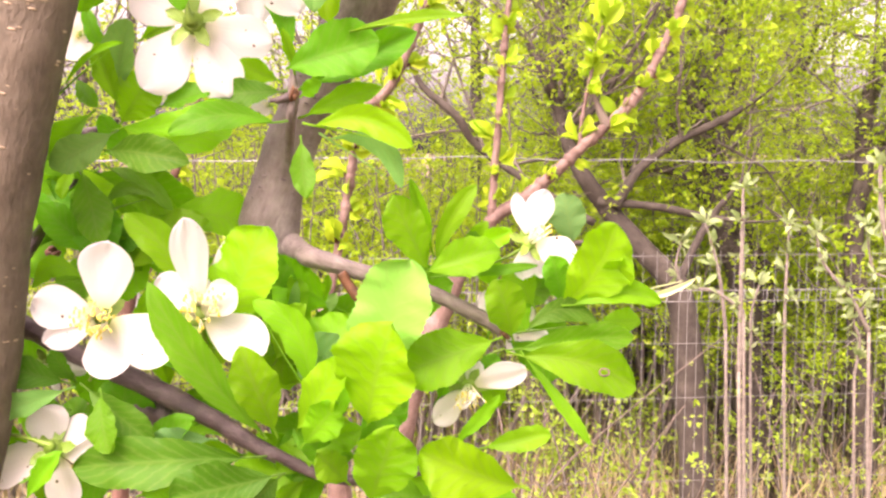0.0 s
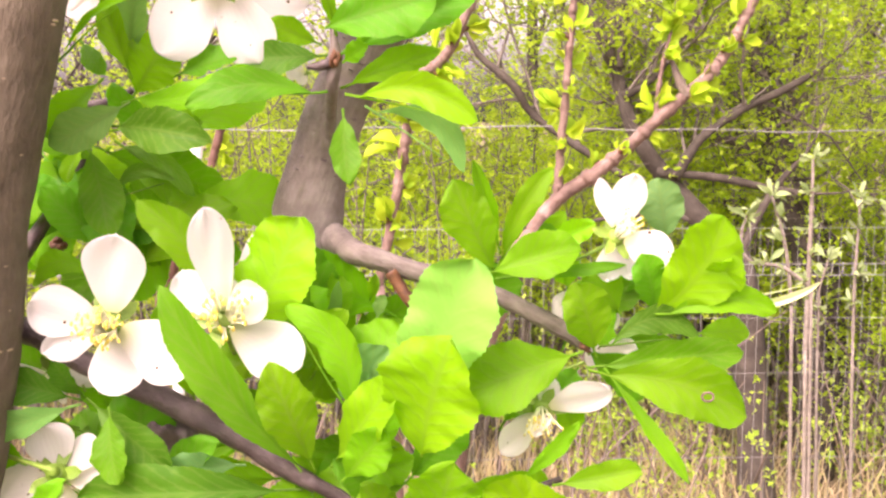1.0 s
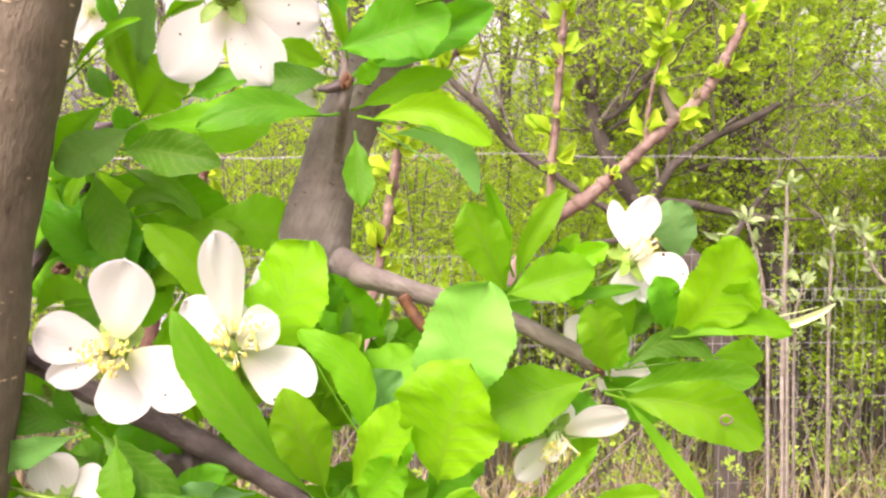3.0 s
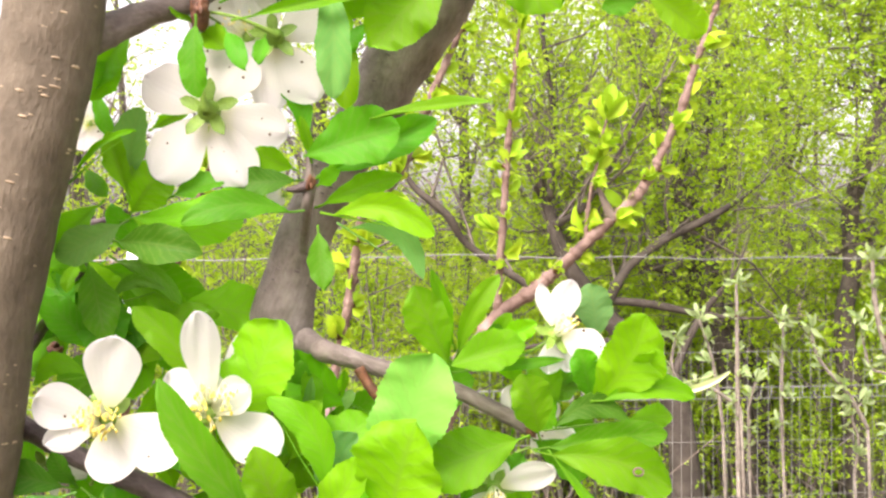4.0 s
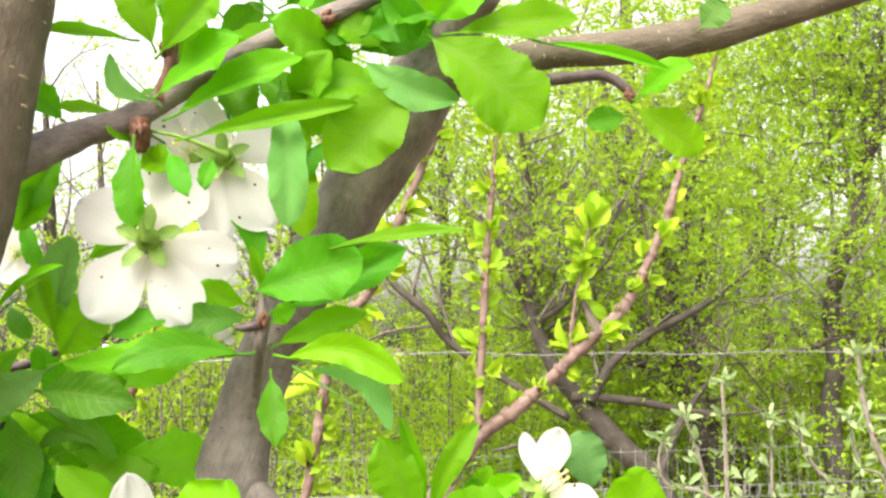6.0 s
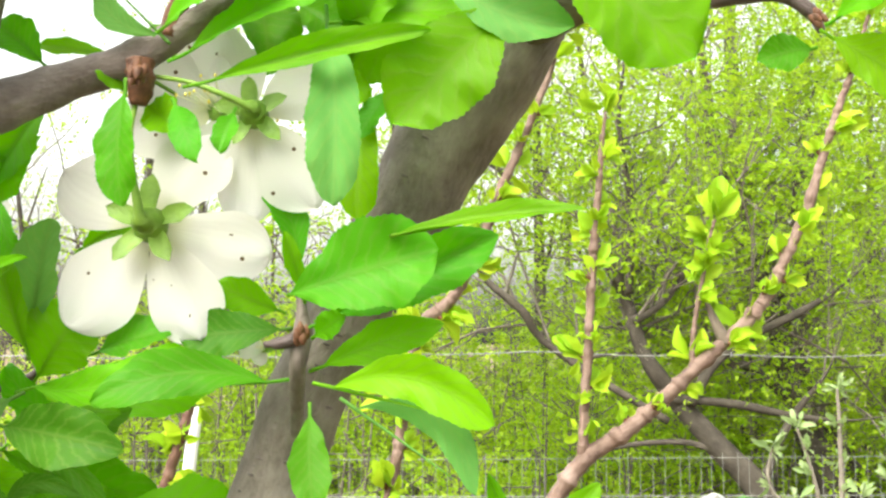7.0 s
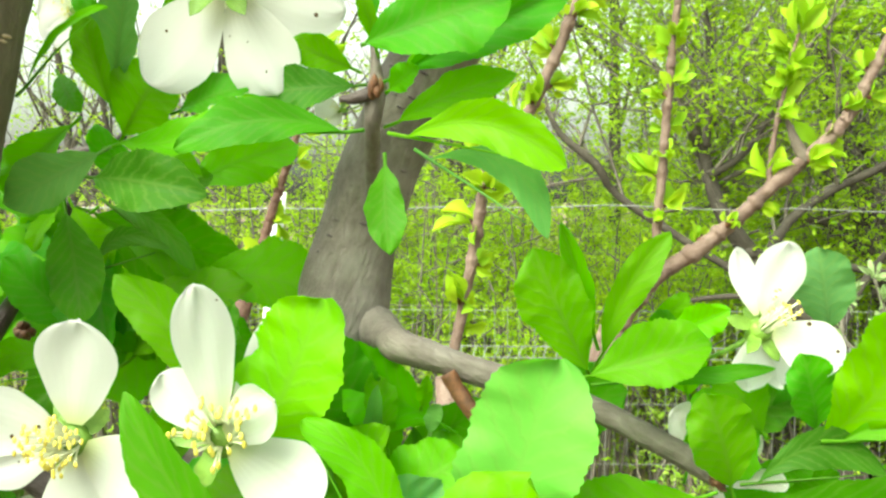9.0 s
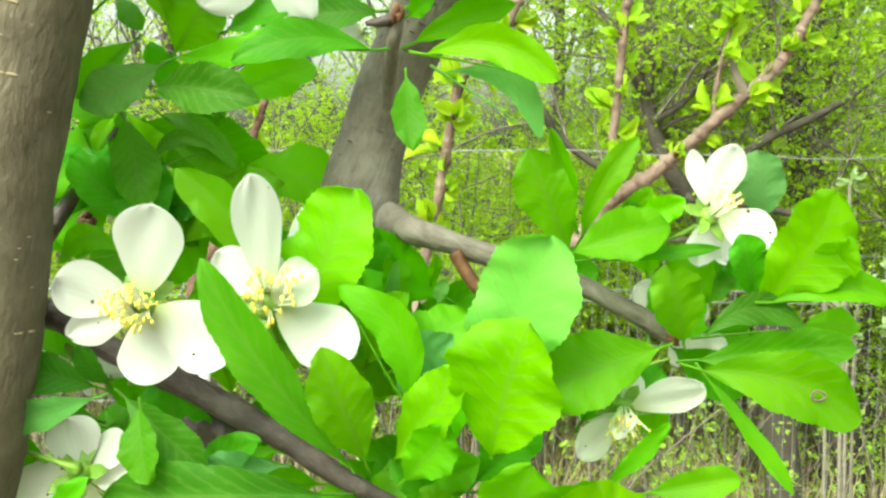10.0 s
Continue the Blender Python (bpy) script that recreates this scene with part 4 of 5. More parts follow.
# leaves of the top clusters
leaf(plum, (-0.0542, 0.1760, 1.6520), (-0.0136, 0.1682, 1.6582), 0.0047, 12, 0.13, 0.4, 'y')
leaf(plum, (-0.0000, 0.1760, 1.6661), (-0.0197, 0.1711, 1.6444), 0.0153, -8, 0.18, 0.26, 'y', fat=0.6)
leaf(plum, (0.0014, 0.1720, 1.6743), (0.0253, 0.1677, 1.6526), 0.0176, 0, 0.13, 0.2, 'y', fat=0.65, stalk=0.05)
leaf(plum, (0.0242, 0.1720, 1.6730), (0.0538, 0.1671, 1.6645), 0.0025, 14, 0.15, 0.5, 'y')
leaf(plum, (-0.0323, 0.1820, 1.6641), (-0.0077, 0.1818, 1.6658), 0.0111, -12, 0.13, 0.17, 'y')
leaf(plum, (-0.0608, 0.1800, 1.6619), (-0.0387, 0.1710, 1.6736), 0.0113, -18, 0.06, 0.14, 'y', fat=0.6)
leaf(plum, (-0.0575, 0.1780, 1.6569), (-0.0259, 0.1778, 1.6709), 0.0088, -12, 0.13, 0.17, 'y')
leaf(plum, (-0.0152, 0.1770, 1.6708), (0.0082, 0.1733, 1.6597), 0.0085, 15, 0.16, 0.18, 'p', sway=-0.1)
leaf(plum, (-0.0586, 0.1760, 1.6702), (-0.0433, 0.1723, 1.6860), 0.0107, 7, 0.08, 0.25, 'y', fat=0.6)
leaf(plum, (-0.0593, 0.1800, 1.6727), (-0.0663, 0.1775, 1.6903), 0.0092, 1, 0.14, 0.22, 'y')
leaf(plum, (-0.0635, 0.1820, 1.6763), (-0.0841, 0.1780, 1.6780), 0.0034, 0, 0.13, 0.4, 'y')
leaf(plum, (-0.0578, 0.1800, 1.6604), (-0.0695, 0.1786, 1.6722), 0.0046, -5, 0.07, 0.2, 'p', sway=0.2)
leaf(plum, (-0.0810, 0.1860, 1.6584), (-0.0891, 0.1826, 1.6654), 0.0075, 15, 0.16, 0.19, 'm')
leaf(plum, (-0.0685, 0.1880, 1.6604), (-0.0832, 0.1858, 1.6622), 0.0035, 8, 0.09, 0.16, 'y')
leaf(plum, (-0.0842, 0.1900, 1.6473), (-0.0904, 0.1828, 1.6332), 0.0081, -10, 0.16, 0.22, 'y')
leaf(plum, (0.0017, 0.1780, 1.6775), (0.0152, 0.1714, 1.6896), 0.0138, 5, 0.19, 0.2, 'y')
leaf(plum, (0.0046, 0.1740, 1.6749), (0.0351, 0.1726, 1.6779), 0.0091, -5, 0.07, 0.2, 'y')
leaf(plum, (-0.0137, 0.1800, 1.6763), (0.0017, 0.1781, 1.6806), 0.0112, 16, 0.18, 0.21, 'm')
leaf(plum, (0.0473, 0.1810, 1.6581), (0.0372, 0.1782, 1.6551), 0.0062, -6, 0.2, 0.17, 'm')
leaf(plum, (0.0475, 0.1780, 1.6607), (0.0590, 0.1693, 1.6666), 0.0072, -11, 0.15, 0.19, 'y')
leaf(plum, (0.0465, 0.1770, 1.6597), (0.0623, 0.1777, 1.6489), 0.0096, 11, 0.11, 0.21, 'Y', fat=0.7)
leaf(plum, (0.0629, 0.1780, 1.6766), (0.0690, 0.1766, 1.6826), 0.0077, -5, 0.07, 0.2, 'p')
leaf(plum, (-0.0327, 0.1860, 1.6523), (-0.0249, 0.1852, 1.6538), 0.0064, 10, 0.1, 0.18, 'Y')
leaf(plum, (-0.0296, 0.1860, 1.6555), (-0.0199, 0.1788, 1.6728), 0.0096, -10, 0.16, 0.22, 'y')
leaf(plum, (-0.0076, 0.1840, 1.6742), (-0.0201, 0.1844, 1.6821), 0.0094, 3, 0.17, 0.15, 'y')
leaf(plum, (-0.0389, 0.1860, 1.6697), (-0.0263, 0.1835, 1.6598), 0.0094, 1, 0.14, 0.22, 'm')


def lenticels(parent, line, count, seed, half, mat=LENTICEL, label="pale raised bark dashes"):
    """Pale raised dashes lying across the bark, on the side that faces the camera."""
    rng = random.Random(seed)
    rows = spline(line, 20)
    sets = []
    for i in range(count):
        k = rng.randrange(2, len(rows) - 2)
        c, r = rows[k, :3], rows[k, 3]
        t = unit(rows[k + 1, :3] - rows[k - 1, :3])
        a = unit(np.cross(t, (0, -1.0, 0)))
        b = np.cross(a, t)
        w = rng.uniform(-1.5, 1.5)
        out = b * math.cos(w) + a * math.sin(w)
        if out[1] > 0.2:
            out = -out
        across = unit(np.cross(t, out))
        p = c + out * r * 0.985
        h = half * rng.uniform(0.4, 1.2)
        sets.append(tube_data([(*(p - across * h), h * 0.08), (*(p - across * h * 0.5), h * 0.3), (*(p + across * h * 0.5), h * 0.3), (*(p + across * h), h * 0.08)], 6, 2))
    v, f, u = join(*sets)
    tagged(mesh_part("lenticel_speckle", v, f, mat, parent, label, u), kind="stuff")


lenticels(plum, TRUNK[4:], 150, 3, 0.0010)
lenticels(plum, LIMB[2:12], 90, 4, 0.0008, BARK_DARK, "dark bark cracks and dashes")
lenticels(plum, BOUGH[1:], 50, 5, 0.0006)
# inner leaves filling the crown behind the clusters
inner = random.Random(77)
for _ in range(22):
    p = np.array([inner.uniform(-0.1127, -0.0749), inner.uniform(0.1944, 0.2106), inner.uniform(1.5627, 1.5976)])
    d = unit(np.array([inner.uniform(-1, 1), inner.uniform(-0.5, 0.3), inner.uniform(-0.8, 0.9)])) * inner.uniform(0.6, 1.1) * 0.03
    leaf(plum, p, p + d, np.linalg.norm(d) * inner.uniform(0.4, 0.6), inner.uniform(-35, 35), inner.uniform(0.05, 0.25), 0.2, inner.choice('yym'))
for _ in range(16):
    p = np.array([inner.uniform(-0.1219, -0.0715), inner.uniform(0.1890, 0.2070), inner.uniform(1.5079, 1.5390)])
    d = unit(np.array([inner.uniform(-1, 1), inner.uniform(-0.5, 0.3), inner.uniform(-0.8, 0.9)])) * inner.uniform(0.6, 1.1) * 0.03
    leaf(plum, p, p + d, np.linalg.norm(d) * inner.uniform(0.4, 0.6), inner.uniform(-35, 35), inner.uniform(0.05, 0.25), 0.2, inner.choice('mmy'))
for _ in range(18):
    p = np.array([inner.uniform(-0.0563, -0.0179), inner.uniform(0.1872, 0.2070), inner.uniform(1.5287, 1.5601)])
    d = unit(np.array([inner.uniform(-1, 1), inner.uniform(-0.5, 0.3), inner.uniform(-0.8, 0.9)])) * inner.uniform(0.6, 1.1) * 0.028
    leaf(plum, p, p + d, np.linalg.norm(d) * inner.uniform(0.4, 0.6), inner.uniform(-35, 35), inner.uniform(0.05, 0.25), 0.2, inner.choice('ymm'))
for _ in range(16):
    p = np.array([inner.uniform(-0.0568, 0.0027), inner.uniform(0.1818, 0.1980), inner.uniform(1.5067, 1.5300)])
    d = unit(np.array([inner.uniform(-1, 1), inner.uniform(-0.5, 0.3), inner.uniform(-0.8, 0.9)])) * inner.uniform(0.6, 1.1) * 0.03
    leaf(plum, p, p + d, np.linalg.norm(d) * inner.uniform(0.4, 0.6), inner.uniform(-35, 35), inner.uniform(0.05, 0.25), 0.2, inner.choice('yym'))
for _ in range(20):
    p = np.array([inner.uniform(-0.0641, 0.0022), inner.uniform(0.1872, 0.2070), inner.uniform(1.6698, 1.6902)])
    d = unit(np.array([inner.uniform(-1, 1), inner.uniform(-0.5, 0.3), inner.uniform(-0.8, 0.9)])) * inner.uniform(0.6, 1.1) * 0.028
    leaf(plum, p, p + d, np.linalg.norm(d) * inner.uniform(0.4, 0.6), inner.uniform(-35, 35), inner.uniform(0.05, 0.25), 0.2, inner.choice('yym'))
for _ in range(9):
    p = np.array([inner.uniform(0.0110, 0.0445), inner.uniform(0.1890, 0.2016), inner.uniform(1.5439, 1.5674)])
    d = unit(np.array([inner.uniform(-1, 1), inner.uniform(-0.5, 0.3), inner.uniform(-0.8, 0.9)])) * inner.uniform(0.6, 1.1) * 0.022
    leaf(plum, p, p + d, np.linalg.norm(d) * inner.uniform(0.4, 0.6), inner.uniform(-35, 35), inner.uniform(0.05, 0.25), 0.2, inner.choice('ym'))

ring = [(0.0430 + 0.00119 * math.cos(w), 0.1645, 1.5437 + 0.00092 * math.sin(w), 0.00022) for w in np.linspace(0, 6.2, 11)]
stem("bite_rim", ring, STEM, plum, "tan rim of an insect bite in a leaf", 5, 2)

# ---- the young trees behind it ----
def tuft(parent, at, direction, size, count, rng, material, slim=0.46):
    """A tuft of small unfolding leaves."""
    d0 = unit(np.array(direction, float))
    sets = []
    for i in range(count):
        d = unit(d0 * rng.uniform(0.5, 1.2) + rng.normal(size=3) * (0.8 if slim < 0.4 else 0.5))
        L = size * rng.uniform(0.5, 1.05)
        b = np.array(at) + rng.normal(size=3) * size * 0.08
        sets.append(blade_data(b, b + d * L, L * slim, roll=rng.uniform(-70, 70), bend=rng.uniform(0.05, 0.3), fold=0.45, rows=7, across=1, teeth=0.0, stalk=0.06, fat=0.0))
    v, f, u = join(*sets)
    return mesh_part("leaf_tuft", v, f, material, parent, "", u)


def shoot(parent, pts, material, rng, gap, size, count, leaf_mat, name="shoot", start=0.15, sides=9):
    """A stem with knotty nodes and a leaf tuft at each."""
    line = spline(pts, 14)
    run, nxt = 0.0, 0.0
    dist = np.concatenate([[0.0], np.cumsum(np.linalg.norm(np.diff(line[:, :3], axis=0), axis=1))])
    total = dist[-1]
    knot = np.abs(np.sin(dist * math.pi / gap * 0.8 + 1.5 * np.sin(dist * 90) + rng.uniform(0, 3))) ** 26
    rows = np.column_stack([line[:, :3] + rng.normal(size=(len(line), 3)) * 0.00015, line[:, 3] * 0.84 * (1 + 0.3 * knot)])
    stem(name, rows, material, parent, "", sides, 2, 0.07, 160.0)
    turn = rng.uniform(0, 6)
    for i in range(1, len(line)):
        step = line[i, :3] - line[i - 1, :3]
        run += np.linalg.norm(step)
        if run > nxt and run > total * start:
            nxt = run + gap * rng.uniform(0.6, 1.4)
            turn += 2.4
            t = unit(step)
            a = unit(np.cross(t, (0.1, 1.0, 0.2)))
            o = a * math.cos(turn) + np.cross(t, a) * math.sin(turn)
            at = line[i, :3] + o * line[i, 3] * 0.9
            v, f, u = tube_data([(*(at - o * line[i, 3] * 0.4), line[i, 3] * 0.45), (*(at + (o + t) * line[i, 3] * 0.25), line[i, 3] * 0.4), (*(at + (o + t) * line[i, 3] * 0.8), line[i, 3] * 0.1)], 6, 2)
            mesh_part("bud", v, f, BUD, parent, "", u)
            tuft(parent, at, o * 0.8 + t * 0.7, size * rng.uniform(0.65, 1.15), count + 2, rng, leaf_mat, 0.3 if leaf_mat is TUFT_PALE else 0.46)
    end = line[-1, :3]
    tuft(parent, end, unit(line[-1, :3] - line[-3, :3]), size * 1.15, count + 3, rng, leaf_mat, 0.3 if leaf_mat is TUFT_PALE else 0.46)


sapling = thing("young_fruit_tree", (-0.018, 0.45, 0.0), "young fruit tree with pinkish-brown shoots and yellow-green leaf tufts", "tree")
rng = np.random.default_rng(5)
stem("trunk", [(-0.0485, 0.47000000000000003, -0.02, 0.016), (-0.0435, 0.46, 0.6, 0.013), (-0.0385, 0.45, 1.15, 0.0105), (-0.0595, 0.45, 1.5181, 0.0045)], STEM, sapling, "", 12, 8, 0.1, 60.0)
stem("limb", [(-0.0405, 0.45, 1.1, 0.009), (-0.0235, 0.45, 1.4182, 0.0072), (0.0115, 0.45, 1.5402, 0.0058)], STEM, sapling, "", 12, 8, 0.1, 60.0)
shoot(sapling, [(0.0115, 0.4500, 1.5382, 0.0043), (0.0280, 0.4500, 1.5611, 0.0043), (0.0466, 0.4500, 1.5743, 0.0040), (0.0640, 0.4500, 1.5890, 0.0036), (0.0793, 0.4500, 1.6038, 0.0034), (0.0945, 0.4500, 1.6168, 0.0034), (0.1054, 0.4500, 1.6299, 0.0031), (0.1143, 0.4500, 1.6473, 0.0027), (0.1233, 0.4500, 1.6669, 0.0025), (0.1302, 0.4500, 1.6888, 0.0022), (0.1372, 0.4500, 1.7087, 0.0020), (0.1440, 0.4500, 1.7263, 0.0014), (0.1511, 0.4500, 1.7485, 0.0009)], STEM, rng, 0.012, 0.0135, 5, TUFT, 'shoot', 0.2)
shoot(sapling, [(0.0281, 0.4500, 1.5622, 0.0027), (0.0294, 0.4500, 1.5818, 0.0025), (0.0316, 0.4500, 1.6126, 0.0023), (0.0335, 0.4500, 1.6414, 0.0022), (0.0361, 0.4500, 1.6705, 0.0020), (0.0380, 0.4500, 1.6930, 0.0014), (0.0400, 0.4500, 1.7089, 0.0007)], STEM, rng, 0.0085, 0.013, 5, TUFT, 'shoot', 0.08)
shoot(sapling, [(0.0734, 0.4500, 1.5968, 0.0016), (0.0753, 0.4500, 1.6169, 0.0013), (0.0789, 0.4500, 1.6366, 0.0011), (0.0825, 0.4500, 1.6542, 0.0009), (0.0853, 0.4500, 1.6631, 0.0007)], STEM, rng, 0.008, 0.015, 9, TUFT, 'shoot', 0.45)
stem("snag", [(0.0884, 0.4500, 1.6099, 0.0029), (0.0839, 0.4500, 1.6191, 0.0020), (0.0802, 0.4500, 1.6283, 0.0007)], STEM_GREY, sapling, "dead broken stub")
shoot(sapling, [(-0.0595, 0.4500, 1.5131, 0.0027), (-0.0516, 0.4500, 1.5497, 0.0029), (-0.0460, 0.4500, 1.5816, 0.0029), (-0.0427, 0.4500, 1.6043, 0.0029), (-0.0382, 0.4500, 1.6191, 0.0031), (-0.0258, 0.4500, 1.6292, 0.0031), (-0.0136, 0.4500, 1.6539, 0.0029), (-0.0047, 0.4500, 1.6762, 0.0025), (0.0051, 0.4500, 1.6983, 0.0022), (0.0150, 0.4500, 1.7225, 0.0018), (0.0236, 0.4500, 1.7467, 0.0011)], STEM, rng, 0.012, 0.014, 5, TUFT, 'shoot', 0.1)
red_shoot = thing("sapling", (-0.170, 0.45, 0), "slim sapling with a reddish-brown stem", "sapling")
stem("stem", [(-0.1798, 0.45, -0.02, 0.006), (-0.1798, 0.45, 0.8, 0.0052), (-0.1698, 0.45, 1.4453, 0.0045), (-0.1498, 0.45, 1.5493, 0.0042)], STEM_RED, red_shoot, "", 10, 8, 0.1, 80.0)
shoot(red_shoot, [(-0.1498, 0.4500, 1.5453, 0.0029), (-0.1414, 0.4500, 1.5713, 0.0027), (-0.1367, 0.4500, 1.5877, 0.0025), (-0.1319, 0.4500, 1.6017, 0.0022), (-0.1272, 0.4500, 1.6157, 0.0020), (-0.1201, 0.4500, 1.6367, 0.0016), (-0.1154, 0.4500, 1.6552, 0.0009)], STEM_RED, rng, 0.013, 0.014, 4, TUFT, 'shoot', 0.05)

# pale-leaved shoots before the fence
rng = np.random.default_rng(9)
pale = thing("apple_shoot", (0.5883, 1.800, 0), "upright young shoot with pale silvery-green leaf tufts", "shoot", "pale young shoots before the fence")
stem("stem", [(0.5883, 1.800, -0.02, 0.0055), (0.5783, 1.800, 0.5921, 0.0045), (0.5583, 1.800, 1.1841, 0.0037)], STEM_PALE, pale, "", 8, 6, 0.1, 80.0)
shoot(pale, [(0.5583, 1.8000, 1.1841, 0.0052), (0.5583, 1.8000, 1.2665, 0.0052), (0.5573, 1.8000, 1.3909, 0.0047), (0.5571, 1.8000, 1.4640, 0.0042), (0.5556, 1.8000, 1.5291, 0.0031)], STEM_PALE, rng, 0.05, 0.034, 5, TUFT_PALE, 'shoot', 0.25)
pale = thing("apple_shoot", (0.9134, 1.710, 0), "upright young shoot with pale silvery-green leaf tufts", "shoot", "pale young shoots before the fence")
stem("stem", [(0.9134, 1.710, -0.02, 0.0055), (0.9034, 1.710, 0.6124, 0.0045), (0.8834, 1.710, 1.2248, 0.0057)], STEM_PALE, pale, "", 8, 6, 0.1, 80.0)
shoot(pale, [(0.8834, 1.7100, 1.2248, 0.0079), (0.8549, 1.7100, 1.2952, 0.0079), (0.8159, 1.7100, 1.3659, 0.0069), (0.7872, 1.7100, 1.4366, 0.0059), (0.7730, 1.7100, 1.5072, 0.0050), (0.7690, 1.7100, 1.5730, 0.0035)], STEM_PALE, rng, 0.05, 0.034, 5, TUFT_PALE, 'shoot', 0.25)
pale = thing("apple_shoot", (0.9185, 1.710, 0), "upright young shoot with pale silvery-green leaf tufts", "shoot", "pale young shoots before the fence")
stem("stem", [(0.9185, 1.710, -0.02, 0.0055), (0.9085, 1.710, 0.5975, 0.0045), (0.8885, 1.710, 1.1950, 0.0050)], STEM_PALE, pale, "", 8, 6, 0.1, 80.0)
shoot(pale, [(0.8885, 1.7100, 1.1950, 0.0069), (0.8897, 1.7100, 1.3044, 0.0059), (0.8925, 1.7100, 1.4549, 0.0059), (0.9025, 1.7100, 1.5460, 0.0050), (0.9034, 1.7100, 1.5969, 0.0030)], STEM_PALE, rng, 0.05, 0.034, 5, TUFT_PALE, 'shoot', 0.25)
pale = thing("apple_shoot", (0.5891, 1.900, 0), "upright young shoot with pale silvery-green leaf tufts", "shoot", "pale young shoots before the fence")
stem("stem", [(0.5891, 1.900, -0.02, 0.0055), (0.5791, 1.900, 0.6245, 0.0045), (0.5591, 1.900, 1.2490, 0.0032)], STEM_PALE, pale, "", 8, 6, 0.1, 80.0)
shoot(pale, [(0.5591, 1.9000, 1.2490, 0.0044), (0.5448, 1.9000, 1.3474, 0.0044), (0.5273, 1.9000, 1.4134, 0.0033), (0.5136, 1.9000, 1.4554, 0.0027)], STEM_PALE, rng, 0.05, 0.034, 5, TUFT_PALE, 'shoot', 0.25)
pale = thing("apple_shoot", (0.8507, 1.850, 0), "upright young shoot with pale silvery-green leaf tufts", "shoot", "pale young shoots before the fence")
stem("stem", [(0.8507, 1.850, -0.02, 0.0055), (0.8407, 1.850, 0.6258, 0.0045), (0.8207, 1.850, 1.2517, 0.0031)], STEM_PALE, pale, "", 8, 6, 0.1, 80.0)
shoot(pale, [(0.8207, 1.8500, 1.2517, 0.0043), (0.7839, 1.8500, 1.3167, 0.0043), (0.7410, 1.8500, 1.3659, 0.0037), (0.7199, 1.8500, 1.4018, 0.0032), (0.7133, 1.8500, 1.4418, 0.0027)], STEM_PALE, rng, 0.05, 0.034, 5, TUFT_PALE, 'shoot', 0.25)
pale = thing("apple_shoot", (0.7237, 1.950, 0), "upright young shoot with pale silvery-green leaf tufts", "shoot", "pale young shoots before the fence")
stem("stem", [(0.7237, 1.950, -0.02, 0.0055), (0.7137, 1.950, 0.5851, 0.0045), (0.6937, 1.950, 1.1702, 0.0028)], STEM_PALE, pale, "", 8, 6, 0.1, 80.0)
shoot(pale, [(0.6937, 1.9500, 1.1702, 0.0039), (0.6917, 1.9500, 1.2596, 0.0039), (0.6920, 1.9500, 1.3495, 0.0034), (0.6950, 1.9500, 1.4512, 0.0028)], STEM_PALE, rng, 0.05, 0.034, 5, TUFT_PALE, 'shoot', 0.25)
pale = thing("apple_shoot", (0.6251, 1.850, 0), "upright young shoot with pale silvery-green leaf tufts", "shoot", "pale young shoots before the fence")
stem("stem", [(0.6251, 1.850, -0.02, 0.0055), (0.6151, 1.850, 0.5861, 0.0045), (0.5951, 1.850, 1.1723, 0.0023)], STEM_PALE, pale, "", 8, 6, 0.1, 80.0)
shoot(pale, [(0.5951, 1.8500, 1.1723, 0.0032), (0.5947, 1.8500, 1.2357, 0.0032), (0.5939, 1.8500, 1.2888, 0.0027), (0.6074, 1.8500, 1.3418, 0.0021)], STEM_PALE, rng, 0.05, 0.034, 5, TUFT_PALE, 'shoot', 0.25)
pale = thing("apple_shoot", (0.5934, 1.800, 0), "upright young shoot with pale silvery-green leaf tufts", "shoot", "pale young shoots before the fence")
stem("stem", [(0.5934, 1.800, -0.02, 0.0055), (0.5834, 1.800, 0.6487, 0.0045), (0.5634, 1.800, 1.2974, 0.0030)], STEM_PALE, pale, "", 8, 6, 0.1, 80.0)
shoot(pale, [(0.5634, 1.8000, 1.2974, 0.0042), (0.5110, 1.8000, 1.3347, 0.0042), (0.4528, 1.8000, 1.3463, 0.0036), (0.4356, 1.8000, 1.3828, 0.0031), (0.4440, 1.8000, 1.4294, 0.0021)], STEM_PALE, rng, 0.05, 0.034, 5, TUFT_PALE, 'shoot', 0.25)
pale = thing("apple_shoot", (0.8670, 1.950, 0), "upright young shoot with pale silvery-green leaf tufts", "shoot", "pale young shoots before the fence")
stem("stem", [(0.8670, 1.950, -0.02, 0.0055), (0.8570, 1.950, 0.5721, 0.0045), (0.8370, 1.950, 1.1442, 0.0024)], STEM_PALE, pale, "", 8, 6, 0.1, 80.0)
shoot(pale, [(0.8370, 1.9500, 1.1442, 0.0034), (0.8452, 1.9500, 1.2112, 0.0034), (0.8315, 1.9500, 1.2565, 0.0028), (0.8512, 1.9500, 1.2842, 0.0022)], STEM_PALE, rng, 0.05, 0.034, 5, TUFT_PALE, 'shoot', 0.25)
pale = thing("apple_shoot", (0.9133, 1.800, 0), "upright young shoot with pale silvery-green leaf tufts", "shoot", "pale young shoots before the fence")
stem("stem", [(0.9133, 1.800, -0.02, 0.0055), (0.9033, 1.800, 0.5878, 0.0045), (0.8833, 1.800, 1.1756, 0.0030)], STEM_PALE, pale, "", 8, 6, 0.1, 80.0)
